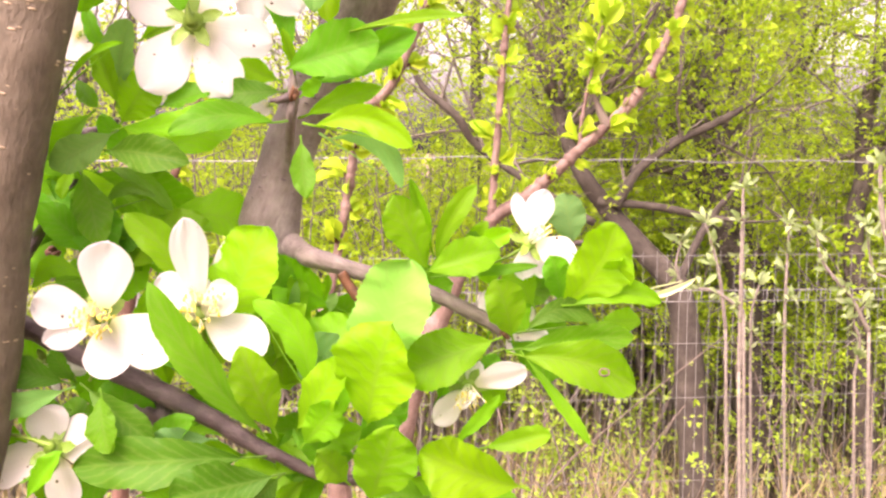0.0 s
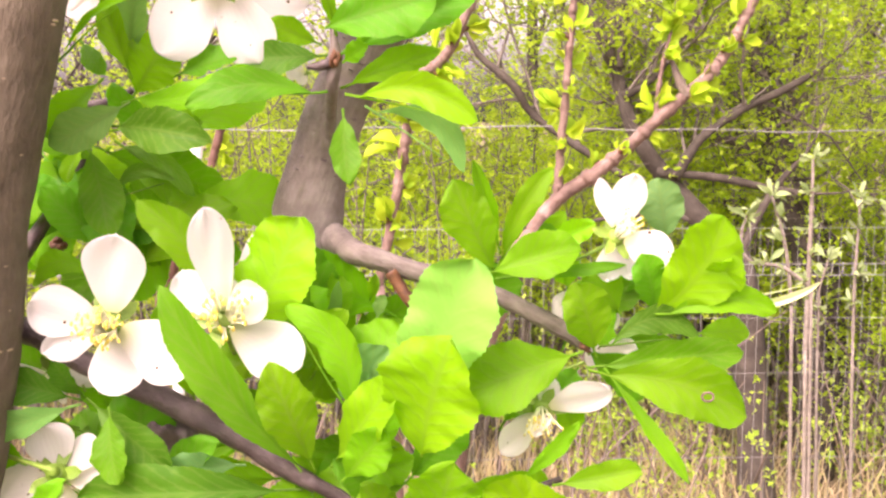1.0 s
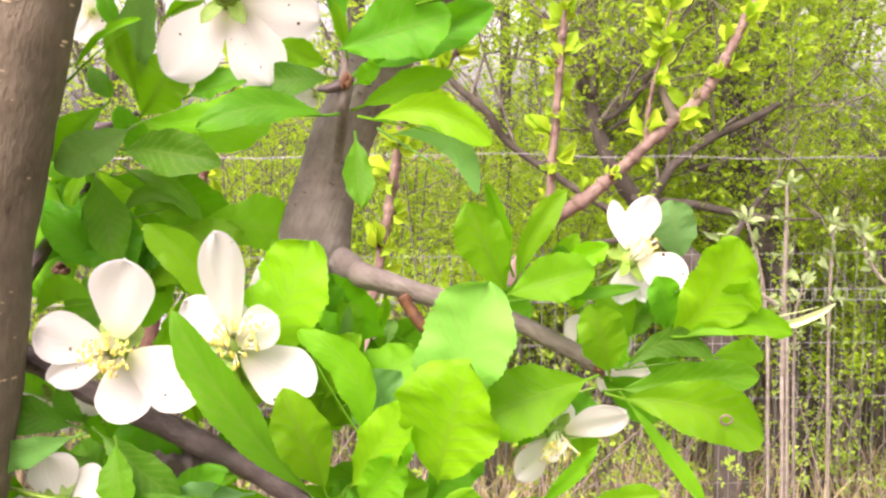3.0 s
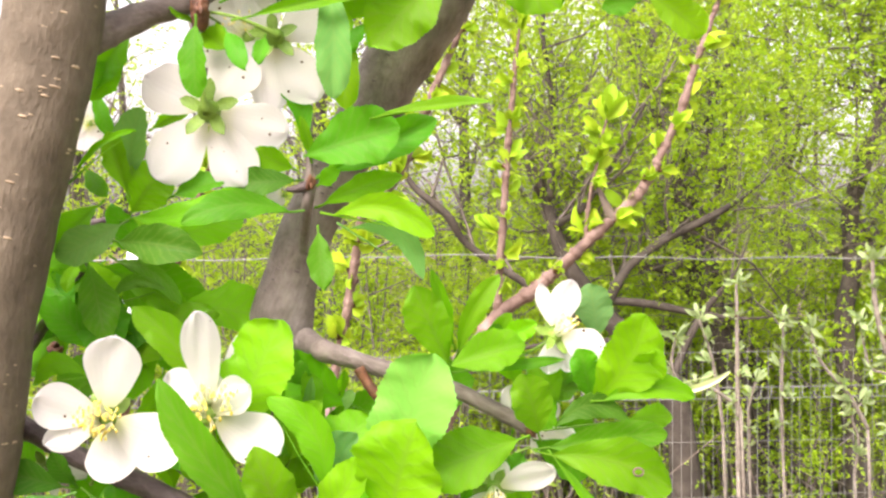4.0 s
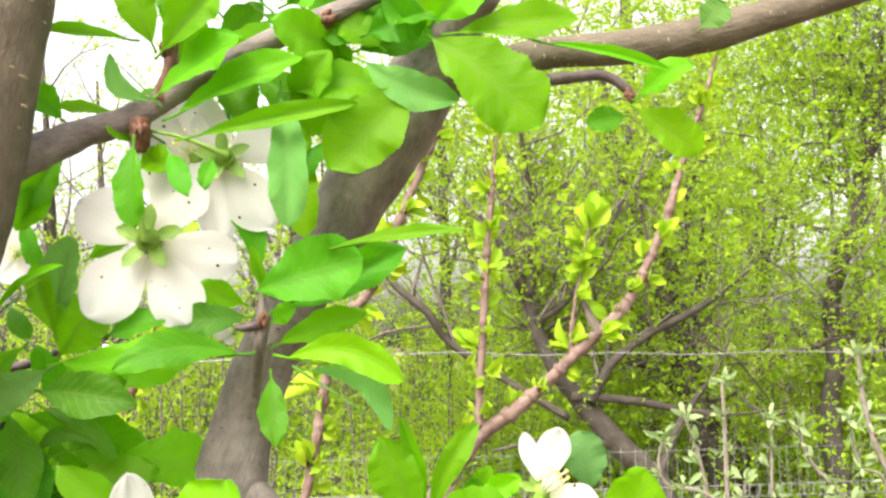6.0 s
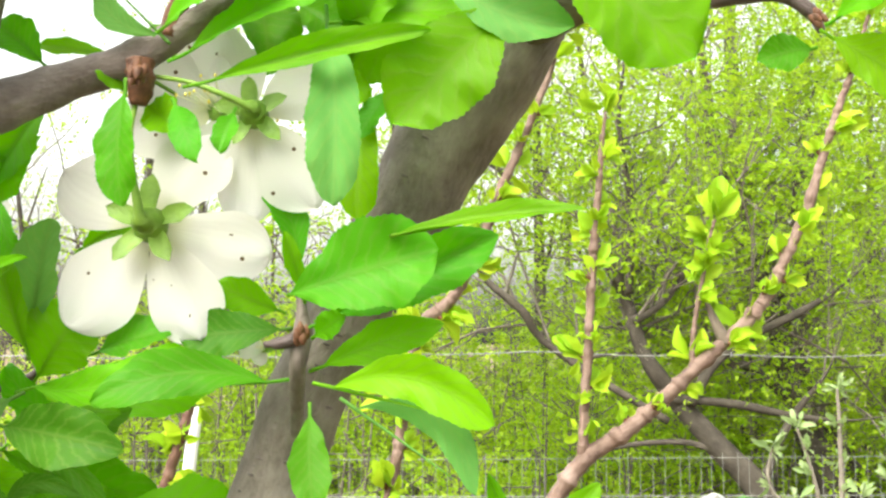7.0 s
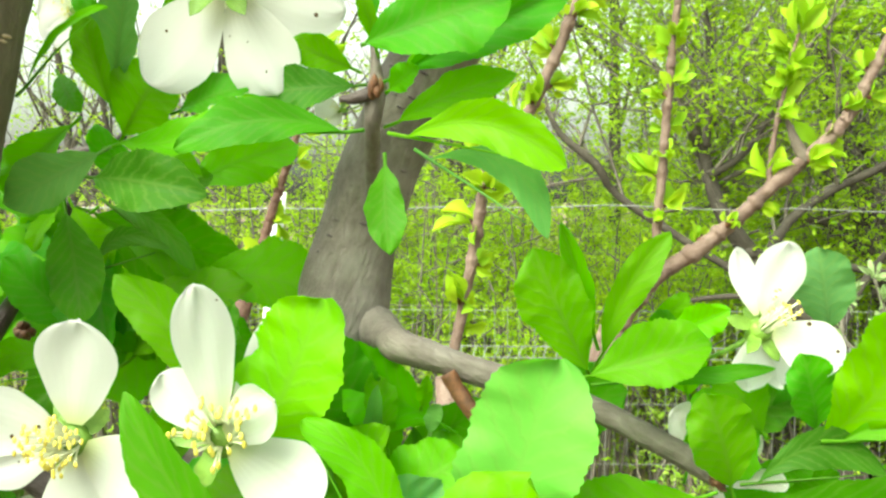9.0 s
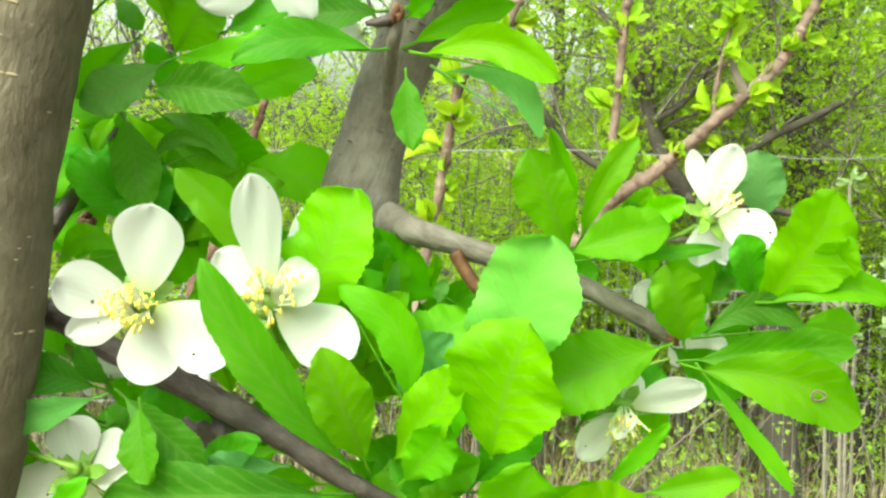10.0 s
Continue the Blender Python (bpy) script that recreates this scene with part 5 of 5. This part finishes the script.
shoot(pale, [(0.8833, 1.8000, 1.1756, 0.0042), (0.8898, 1.8000, 1.2902, 0.0036), (0.9044, 1.8000, 1.3845, 0.0031), (0.9130, 1.8000, 1.4371, 0.0026)], STEM_PALE, rng, 0.05, 0.034, 5, TUFT_PALE, 'shoot', 0.25)
pale = thing("apple_shoot", (0.9262, 1.900, 0), "upright young shoot with pale silvery-green leaf tufts", "shoot", "pale young shoots before the fence")
stem("stem", [(0.9262, 1.900, -0.02, 0.0055), (0.9162, 1.900, 0.5768, 0.0045), (0.8962, 1.900, 1.1535, 0.0024)], STEM_PALE, pale, "", 8, 6, 0.1, 80.0)
shoot(pale, [(0.8962, 1.9000, 1.1535, 0.0033), (0.8912, 1.9000, 1.3295, 0.0033), (0.8464, 1.9000, 1.3636, 0.0027), (0.8264, 1.9000, 1.4526, 0.0022)], STEM_PALE, rng, 0.05, 0.034, 5, TUFT_PALE, 'shoot', 0.25)

# ---- fence ----

def rod(a, b, r=0.0008, sides=5):
    return tube_data([(*a, r), (*b, r)], sides, 1)


FENCE_Y = 3.45


def fence_y(x):
    return FENCE_Y + 0.10 * x


def build_fence():
    fence = thing("wire_fence", (0, FENCE_Y, 0), "galvanised welded wire mesh fence with a barbed wire along the top", "fence")
    # mesh panels
    for k in range(-2, 4):
        x0, x1 = k * 1.2, k * 1.2 + 1.2
        sets = []
        for i in range(30):
            x = x0 + i * 0.04 + 0.004 * math.sin(i * 3.7)
            w = 0.004 * math.sin(x * 7)
            sets.append(rod((x, fence_y(x) + w, 0.02), (x + 0.006 * math.sin(i), fence_y(x) - w, 1.235 + 0.006 * math.sin(i * 2.1)), 0.0009))
            sets.append(rod((x, fence_y(x) - 0.03, 1.065), (x + 0.012, fence_y(x), 1.1), 0.0014))
        for z, r in ((0.1, 0.001), (0.4, 0.001), (0.7, 0.001), (0.9, 0.001), (1.06, 0.0016), (1.1, 0.0016), (1.225, 0.001)):
            sets.append(rod((x0, fence_y(x0), z + 0.006 * math.sin(k + z * 9)), (x1, fence_y(x1), z + 0.006 * math.sin(k + 1 + z * 9)), r))
        v, f, u = join(*sets)
        mesh_part("mesh_panel", v, f, ZINC, fence, "welded wire mesh panel", None, False)
    # barbed wire
    line, sets = [], []
    for i in range(61):
        x = -3.2 + i * 0.13
        z = 1.572 - 0.015 * abs(math.sin(x * 1.3)) + 0.004 * math.sin(x * 11)
        line.append((x, fence_y(x), z, 0.0021))
        for a in (0.5, 2.3):
            d = np.array((0.2, math.cos(a), math.sin(a))) * 0.014
            c0 = np.array((x + 0.05, fence_y(x + 0.05), z))
            sets.append(rod(c0 - d, c0 + d, 0.0016, 4))
    sets.append(tube_data(line, 5, 2))
    v, f, u = join(*sets)
    mesh_part("barbed_wire", v, f, ZINC, fence, "thin twisted wire", None, False)
    return fence


fence = build_fence()


def white_post(x, y, lean, height):
    v, f, u = tube_data([(x, y, -0.02, 0.02), (x + lean * 0.5, y, height * 0.5, 0.02), (x + lean, y, height - 0.006, 0.02), (x + lean, y, height, 0.017)], 16, 3)
    mesh_part("post", v, f, WHITE_PAINT, fence, "white painted fence post", u)


white_post(-1.138, 3.240, 0.161, 1.563)


# ---- woodland ----

def limb_leaves(lines, rng, per_metre, spread, size):
    """Places of leaves along twigs."""
    pts = []
    for ln in lines:
        q = np.array(ln)[:, :3]
        seg = np.linalg.norm(np.diff(q, axis=0), axis=1).sum()
        n = max(3, int(seg * per_metre))
        k = rng.integers(0, len(q) - 1, n)
        s = rng.random((n, 1))
        pts.append(q[k] * (1 - s) + q[k + 1] * s + rng.normal(size=(n, 3)) * spread)
    pts = np.concatenate(pts)
    return pts, size * rng.uniform(0.55, 1.25, len(pts))


def grow(rng, base, direction, length, radius, level, out, wander=0.25, kids=6):
    """A limb and its side limbs as rows of x, y, z, radius."""
    rows, p, d = [], np.array(base, float), unit(np.array(direction, float))
    n = 6
    for i in range(n + 1):
        rows.append((*p, radius * (1 - 0.75 * i / n)))
        d = unit(d + rng.normal(size=3) * wander * 0.5 + np.array((0, 0, 0.05)))
        p = p + d * length / n
    out.append((level, rows))
    if level < 3:
        for i in range(kids if level < 2 else kids - 1):
            k = rng.integers(1 + (level == 0), n + 1)
            a = np.array(rows[k])
            side = unit(d * 0.5 + rng.normal(size=3) * 0.8 + np.array((0, 0, 0.25)))
            grow(rng, a[:3], side, length * rng.uniform(0.4, 0.65), a[3] * 0.6, level + 1, out, wander, kids)


def woodland_tree(seed, own, label, leaf_size=0.034, density=60, group="", kids=6, spread=0.05, bare=0.7, back=0.0):
    """A tree from its main limbs: trunk, limbs, fine twigs and a leafy crown."""
    rng = np.random.default_rng(seed)
    foot = own[0][0]
    tree = thing("woodland_tree", (foot[0], foot[1], 0), label, "tree", group)
    fine, leafy = [], []
    for n, rows in enumerate(own):
        stem("trunk" if n == 0 else "limb", rows, FAR_BARK, tree, "", 10, 6, 0.12, 9.0)
        line = spline(rows, 6)
        for k in range(3 if n == 0 else 1, len(line), 2):
            a = line[k]
            if a[2] < bare:
                continue
            out = []
            t = unit(line[min(k + 1, len(line) - 1), :3] - line[k - 1, :3])
            dr = unit(t * 0.5 + rng.normal(size=3) * 0.8 + np.array((0, back, 0.3)))
            grow(rng, a[:3], dr, rng.uniform(0.5, 1.1), min(0.009, a[3] * 0.5), 1, out, 0.35, kids)
            fine += [r for lv, r in out]
            leafy += [r for lv, r in out if lv >= 2]
    v, f, u = join(*[tube_data(r, 4, 1, cap=False) for r in fine])
    tagged(mesh_part("twigwork", v, f, TWIG, tree, "fine grey-brown twigs", u), kind="stuff")
    pts, sz = limb_leaves(leafy, rng, density, spread, leaf_size)
    v, f = scatter_leaves(pts, sz, rng, 0.5)
    mesh_part("crown", v, f, FAR_LEAF, tree, "crown of small fresh green leaves", None, False)
    return tree


leader = [(0.993, 3.708, -0.050, 0.0774), (0.953, 3.708, 0.518, 0.0619), (0.893, 3.708, 1.036, 0.0516), (0.745, 3.728, 1.228, 0.0439), (0.613, 3.748, 1.384, 0.0357), (0.518, 3.708, 1.502, 0.0298), (0.465, 3.728, 1.620, 0.0259), (0.427, 3.748, 1.760, 0.0218), (0.375, 3.708, 1.860, 0.0180), (0.308, 3.728, 2.002, 0.0118), (0.249, 3.748, 2.083, 0.0080)]
limb_one = [(0.446, 3.708, 1.680, 0.0159), (0.520, 3.728, 1.720, 0.0139), (0.588, 3.748, 1.779, 0.0118), (0.696, 3.708, 1.957, 0.0080), (0.794, 3.728, 2.135, 0.0059)]
limb_two = [(0.435, 3.708, 1.780, 0.0159), (0.441, 3.728, 1.940, 0.0139), (0.450, 3.748, 2.120, 0.0118), (0.409, 3.708, 2.383, 0.0080), (0.431, 3.728, 2.626, 0.0059)]
limb_three = [(0.642, 3.708, 1.384, 0.0218), (0.729, 3.728, 1.522, 0.0180), (0.863, 3.748, 1.621, 0.0159), (1.030, 3.708, 1.709, 0.0139), (1.202, 3.728, 1.815, 0.0051), (1.352, 3.748, 1.950, 0.0016)]
limb_four = [(0.575, 3.708, 1.407, 0.0180), (0.803, 3.728, 1.385, 0.0159), (0.991, 3.748, 1.348, 0.0139), (1.176, 3.708, 1.331, 0.0051), (1.378, 3.728, 1.352, 0.0016)]
limb_five = [(0.782, 3.708, 1.200, 0.0159), (0.650, 3.728, 1.247, 0.0118), (0.477, 3.748, 1.244, 0.0100), (0.282, 3.708, 1.212, 0.0059)]
limb_six = [(0.875, 3.708, 1.075, 0.0180), (0.952, 3.728, 1.251, 0.0159), (1.028, 3.748, 1.368, 0.0139), (1.123, 3.708, 1.504, 0.0051), (1.200, 3.728, 1.679, 0.0016)]
limb_seven = [(0.570, 3.740, 1.322, 0.0144), (0.347, 3.760, 1.460, 0.0144), (0.129, 3.780, 1.610, 0.0140), (0.049, 3.740, 1.722, 0.0161), (-0.071, 3.760, 1.825, 0.0119), (-0.132, 3.780, 1.928, 0.0080)]
woodland_tree(11, [leader, limb_one, limb_two, limb_three, limb_four, limb_five, limb_six, limb_seven], 'woodland tree with dark forked limbs in fresh leaf', density=24, leaf_size=0.038, bare=1.45, back=0.9)
leader = [(1.445, 4.500, -0.050, 0.0915), (1.405, 4.500, 0.515, 0.0732), (1.345, 4.500, 1.030, 0.0610), (1.271, 4.520, 1.235, 0.0559), (1.204, 4.540, 1.466, 0.0432), (1.152, 4.500, 1.698, 0.0381), (1.104, 4.520, 1.879, 0.0330), (1.055, 4.540, 2.061, 0.0254), (1.013, 4.500, 2.296, 0.0178), (0.987, 4.520, 2.585, 0.0127)]
limb_one = [(1.196, 4.500, 1.364, 0.0254), (1.043, 4.520, 1.494, 0.0203), (0.861, 4.540, 1.521, 0.0152), (0.733, 4.500, 1.561, 0.0102)]
limb_two = [(1.186, 4.500, 1.492, 0.0229), (1.269, 4.520, 1.645, 0.0178), (1.292, 4.540, 1.852, 0.0127), (1.322, 4.500, 2.191, 0.0076)]
limb_three = [(1.128, 4.500, 1.801, 0.0203), (1.239, 4.520, 2.060, 0.0152), (1.274, 4.540, 2.401, 0.0102), (1.363, 4.500, 2.746, 0.0076)]
woodland_tree(12, [leader, limb_one, limb_two, limb_three], 'leaning woodland tree with a dark trunk in fresh leaf', density=56, leaf_size=0.033, bare=1.5, back=0.7, kids=5)
leader = [(1.879, 4.320, -0.050, 0.0659), (1.839, 4.320, 0.621, 0.0527), (1.779, 4.320, 1.241, 0.0439), (1.820, 4.340, 1.488, 0.0391), (1.823, 4.360, 1.738, 0.0366), (1.867, 4.320, 1.964, 0.0366), (1.957, 4.340, 2.167, 0.0366), (1.998, 4.360, 2.358, 0.0366), (2.064, 4.320, 2.525, 0.0293), (2.151, 4.340, 2.603, 0.0220), (2.337, 4.360, 2.747, 0.0146), (2.535, 4.320, 2.892, 0.0098)]
limb_one = [(2.059, 4.320, 2.520, 0.0220), (2.075, 4.340, 2.680, 0.0146), (2.109, 4.360, 2.888, 0.0098), (2.092, 4.320, 3.123, 0.0073)]
limb_two = [(2.018, 4.320, 2.397, 0.0171), (1.994, 4.340, 2.602, 0.0122), (1.947, 4.360, 2.757, 0.0098), (1.901, 4.320, 2.964, 0.0073)]
limb_three = [(2.048, 4.320, 2.499, 0.0146), (2.037, 4.340, 2.706, 0.0098), (1.979, 4.360, 2.939, 0.0073)]
limb_four = [(1.854, 4.320, 1.588, 0.0195), (1.987, 4.340, 1.687, 0.0146), (2.036, 4.360, 1.611, 0.0122), (2.055, 4.320, 1.436, 0.0073)]
woodland_tree(13, [leader, limb_one, limb_two, limb_three, limb_four], 'slender woodland tree with a forked top in fresh leaf', density=52, leaf_size=0.033, bare=1.4, back=0.6)
woodland_tree(14, [[(1.591, 4.68, -0.05, 0.098), (1.551, 4.68, 0.511, 0.078), (1.471, 4.68, 1.021, 0.065), (1.317, 4.68, 1.39, 0.06), (1.162, 4.68, 1.85, 0.052), (1.003, 4.68, 2.234, 0.039), (0.925, 4.68, 2.668, 0.026), (0.887, 4.68, 3.064, 0.016)], [(1.122, 4.68, 1.935, 0.024), (1.291, 4.68, 2.233, 0.018), (1.42, 4.68, 2.553, 0.012)]], 'woodland tree in fresh leaf', density=52, leaf_size=0.033, kids=5)

# more trees of the wood, set further back
def back_trees():
    rng = np.random.default_rng(21)
    for i in range(14):
        x = -4.2 + i * 0.72 + rng.uniform(-0.3, 0.3)
        y = rng.uniform(5.4, 9.5)
        h = rng.uniform(3.6, 5.4) if x > -1.0 else rng.uniform(3.0, 4.4)
        lean = rng.uniform(-0.5, 0.5)
        r = rng.uniform(0.03, 0.055)
        rows = [(x, y, -0.05, r * 1.3), (x + lean * 0.2, y, h * 0.3, r), (x + lean * 0.5, y + 0.1, h * 0.6, r * 0.7), (x + lean, y, h, r * 0.25)]
        own = [rows]
        for k in range(4):
            s = rng.uniform(0.3, 0.8)
            a = np.array(rows[1]) * (1 - s) + np.array(rows[2]) * s
            d = rng.normal(size=3) * 0.6
            own.append([(a[0], a[1], a[2], r * 0.45), (a[0] + d[0] * 0.5, a[1] + d[1] * 0.4, a[2] + 0.4, r * 0.3), (a[0] + d[0], a[1] + d[1] * 0.7, a[2] + 1.1, r * 0.12)])
        woodland_tree(100 + i, own, "woodland tree in fresh spring leaf", 0.042, 22 if x > -1 else 8, "trees of the wood", 5 if x > -1 else 4, 0.07)


back_trees()


def undergrowth():
    """Low shrubs and dry grass along and behind the fence."""
    rng = np.random.default_rng(33)
    sets, pts, sizes = [], [], []
    for i in range(620):
        x, y = rng.uniform(-4.2, 4.6), rng.uniform(2.9, 7.5)
        h = rng.uniform(0.7, 1.75) if y > (3.9 if x < 0.2 else 5.2) else rng.uniform(0.4, 0.95)
        d = rng.normal(size=3) * 0.12
        rows = [(x, y, -0.02, 0.005), (x + d[0], y + d[1], h * 0.5, 0.004), (x + d[0] * 2.4, y + d[1] * 2.4, h, 0.002)]
        sets.append(tube_data(rows, 4, 2, cap=False))
        n = rng.integers(50, 120) if y > 3.9 else rng.integers(15, 45)
        s = rng.uniform(0.15, 1.0, (n, 1))
        pts.append(np.array(rows[0][:3]) * (1 - s) + np.array(rows[2][:3]) * s + rng.normal(size=(n, 3)) * 0.07)
        sizes.append(0.034 * rng.uniform(0.5, 1.3, n))
    shrubs = thing("undergrowth", (0, 5, 0), "low shrubs with pale green leaves and bare twigs", "shrubs", kind="stuff")
    v, f, u = join(*sets)
    mesh_part("twigwork", v, f, STEM_GREY, shrubs, "thin grey-brown twigs", u)
    v, f = scatter_leaves(np.concatenate(pts), np.concatenate(sizes), rng, 0.55, 0.0)
    mesh_part("foliage", v, f, SHRUB_LEAF, shrubs, "small pale green leaves", None, False)
    grass = thing("dry_grass", (0, 4, 0), "dry straw-coloured grass and dead stalks", "grass", kind="stuff")
    n = 44000
    c = np.stack([rng.uniform(-5, 5.5, n), rng.uniform(-3, 8, n), np.zeros(n)], 1)
    L = rng.uniform(0.08, 0.38, n)[:, None]
    d = rng.normal(size=(n, 3)) * 0.35
    d[:, 2] = 1
    s = np.cross(d, rng.normal(size=(n, 3)))
    s = s / np.linalg.norm(s, axis=1)[:, None] * 0.004
    m = c + d * L * 0.6
    tipp = c + d * L + rng.normal(size=(n, 3)) * 0.05
    v = np.stack([c - s, c + s, m + s * 0.8, m - s * 0.8, tipp], 1).reshape(-1, 3)
    o = np.arange(n)[:, None] * 5
    f = [tuple(q) for q in (o + np.array([[0, 1, 2, 3]])).tolist()] + [tuple(q) for q in (o + np.array([[3, 2, 4]])).tolist()]
    mesh_part("blades", v, f, DRY, grass, "dry blades", None, False)


undergrowth()


def bush(seed, x, y, height, width):
    """A leafy bush of many upright stems."""
    rng = np.random.default_rng(seed)
    ob = thing("bush", (x, y, 0), "leafy bright green bush behind the wire fence", "bush", "bushes behind the fence")
    sets, pts = [], []
    for i in range(16):
        d = rng.normal(size=2) * width * 0.4
        b = np.array((x + d[0] * 0.25, y + d[1] * 0.25, -0.02))
        e = np.array((x + d[0], y + d[1], height * rng.uniform(0.65, 1.05)))
        m = (b + e) / 2 + np.array((d[0] * 0.15, d[1] * 0.15, 0.05))
        sets.append(tube_data([(*b, 0.012), (*m, 0.008), (*e, 0.002)], 5, 4, cap=False))
        for k in range(6):
            q = rng.uniform(0.2, 1.0)
            a = m * (1 - q) + e * q
            g = a + rng.normal(size=3) * np.array((0.16, 0.14, 0.1)) + np.array((0, 0, 0.06))
            sets.append(tube_data([(*a, 0.004), (*((a + g) / 2), 0.003), (*g, 0.001)], 4, 1, cap=False))
            s = rng.random((38, 1))
            pts.append(a * (1 - s) + g * s + rng.normal(size=(38, 3)) * 0.055)
    v, f, u = join(*sets)
    tagged(mesh_part("twigwork", v, f, TWIG, ob, "thin grey-brown stems", u), kind="stuff")
    pts = np.concatenate(pts)
    v, f = scatter_leaves(pts, 0.033 * rng.uniform(0.5, 1.25, len(pts)), rng, 0.5, 0.0)
    mesh_part("crown", v, f, FAR_LEAF, ob, "small fresh green leaves", None, False)


for i in range(22):
    bush(300 + i, -2.9 + i * 0.29 + 0.1 * math.sin(i * 5.1), (4.15 if i < 11 else 5.4) + 0.55 * (i % 3) + 0.15 * math.sin(i * 2.3), 1.55 + 0.4 * math.sin(i * 1.9), 0.75)

for i in range(7):
    bush(340 + i, 0.75 + i * 0.4, 4.65 + 0.3 * (i % 2), 1.35 + 0.25 * math.sin(i * 2.6), 0.7)


for i in range(15):
    bush(370 + i, -1.5 + i * 0.21 + 0.2 * math.sin(i * 3.3), 5.5 + 0.5 * (i % 4) + 0.2 * math.sin(i * 1.7), 1.75 + 0.25 * math.sin(i * 2.1), 0.9)


def far_woods():
    """The dense wood in the distance: trunks, twigs and leaves."""
    rng = np.random.default_rng(44)
    woods = thing("far_woods", (0, 14, 0), "dense far wood of thin trunks and fresh green leaves", "wood", kind="stuff")
    sets, pts = [], []
    for i in range(58):
        x, y = rng.uniform(-9, 14), rng.uniform(9.5, 18)
        h = rng.uniform(4, 7.5) * (0.55 if x < -y * 0.12 else 1.0)
        lean = rng.normal() * 0.5
        r = rng.uniform(0.03, 0.08)
        rows = [(x, y, 0, r), (x + lean * 0.4, y, h * 0.5, r * 0.6), (x + lean, y, h, r * 0.15)]
        sets.append(tube_data(rows, 5, 3, cap=False))
        for k in range(7):
            s = rng.uniform(0.15, 0.95)
            a = np.array([x + lean * s, y, h * s])
            e = a + rng.normal(size=3) * np.array((0.9, 0.6, 0.3)) + np.array((0, 0, 0.6))
            sets.append(tube_data([(*a, r * 0.3), (*((a + e) / 2 + rng.normal(size=3) * 0.1), r * 0.2), (*e, r * 0.06)], 4, 2, cap=False))
            n = 90 if x > -y * 0.12 else 5
            q = rng.random((n, 1))
            pts.append(a * (1 - q) + e * q + rng.normal(size=(n, 3)) * 0.22)
    v, f, u = join(*sets)
    mesh_part("trunks", v, f, FAR_BARK, woods, "thin dark trunks and limbs", u)
    pts = np.concatenate(pts)
    v, f = scatter_leaves(pts, 0.085 * rng.uniform(0.6, 1.3, len(pts)), rng, 0.55)
    mesh_part("leaves", v, f, FAR_LEAF, woods, "small fresh green leaves", None, False)


far_woods()
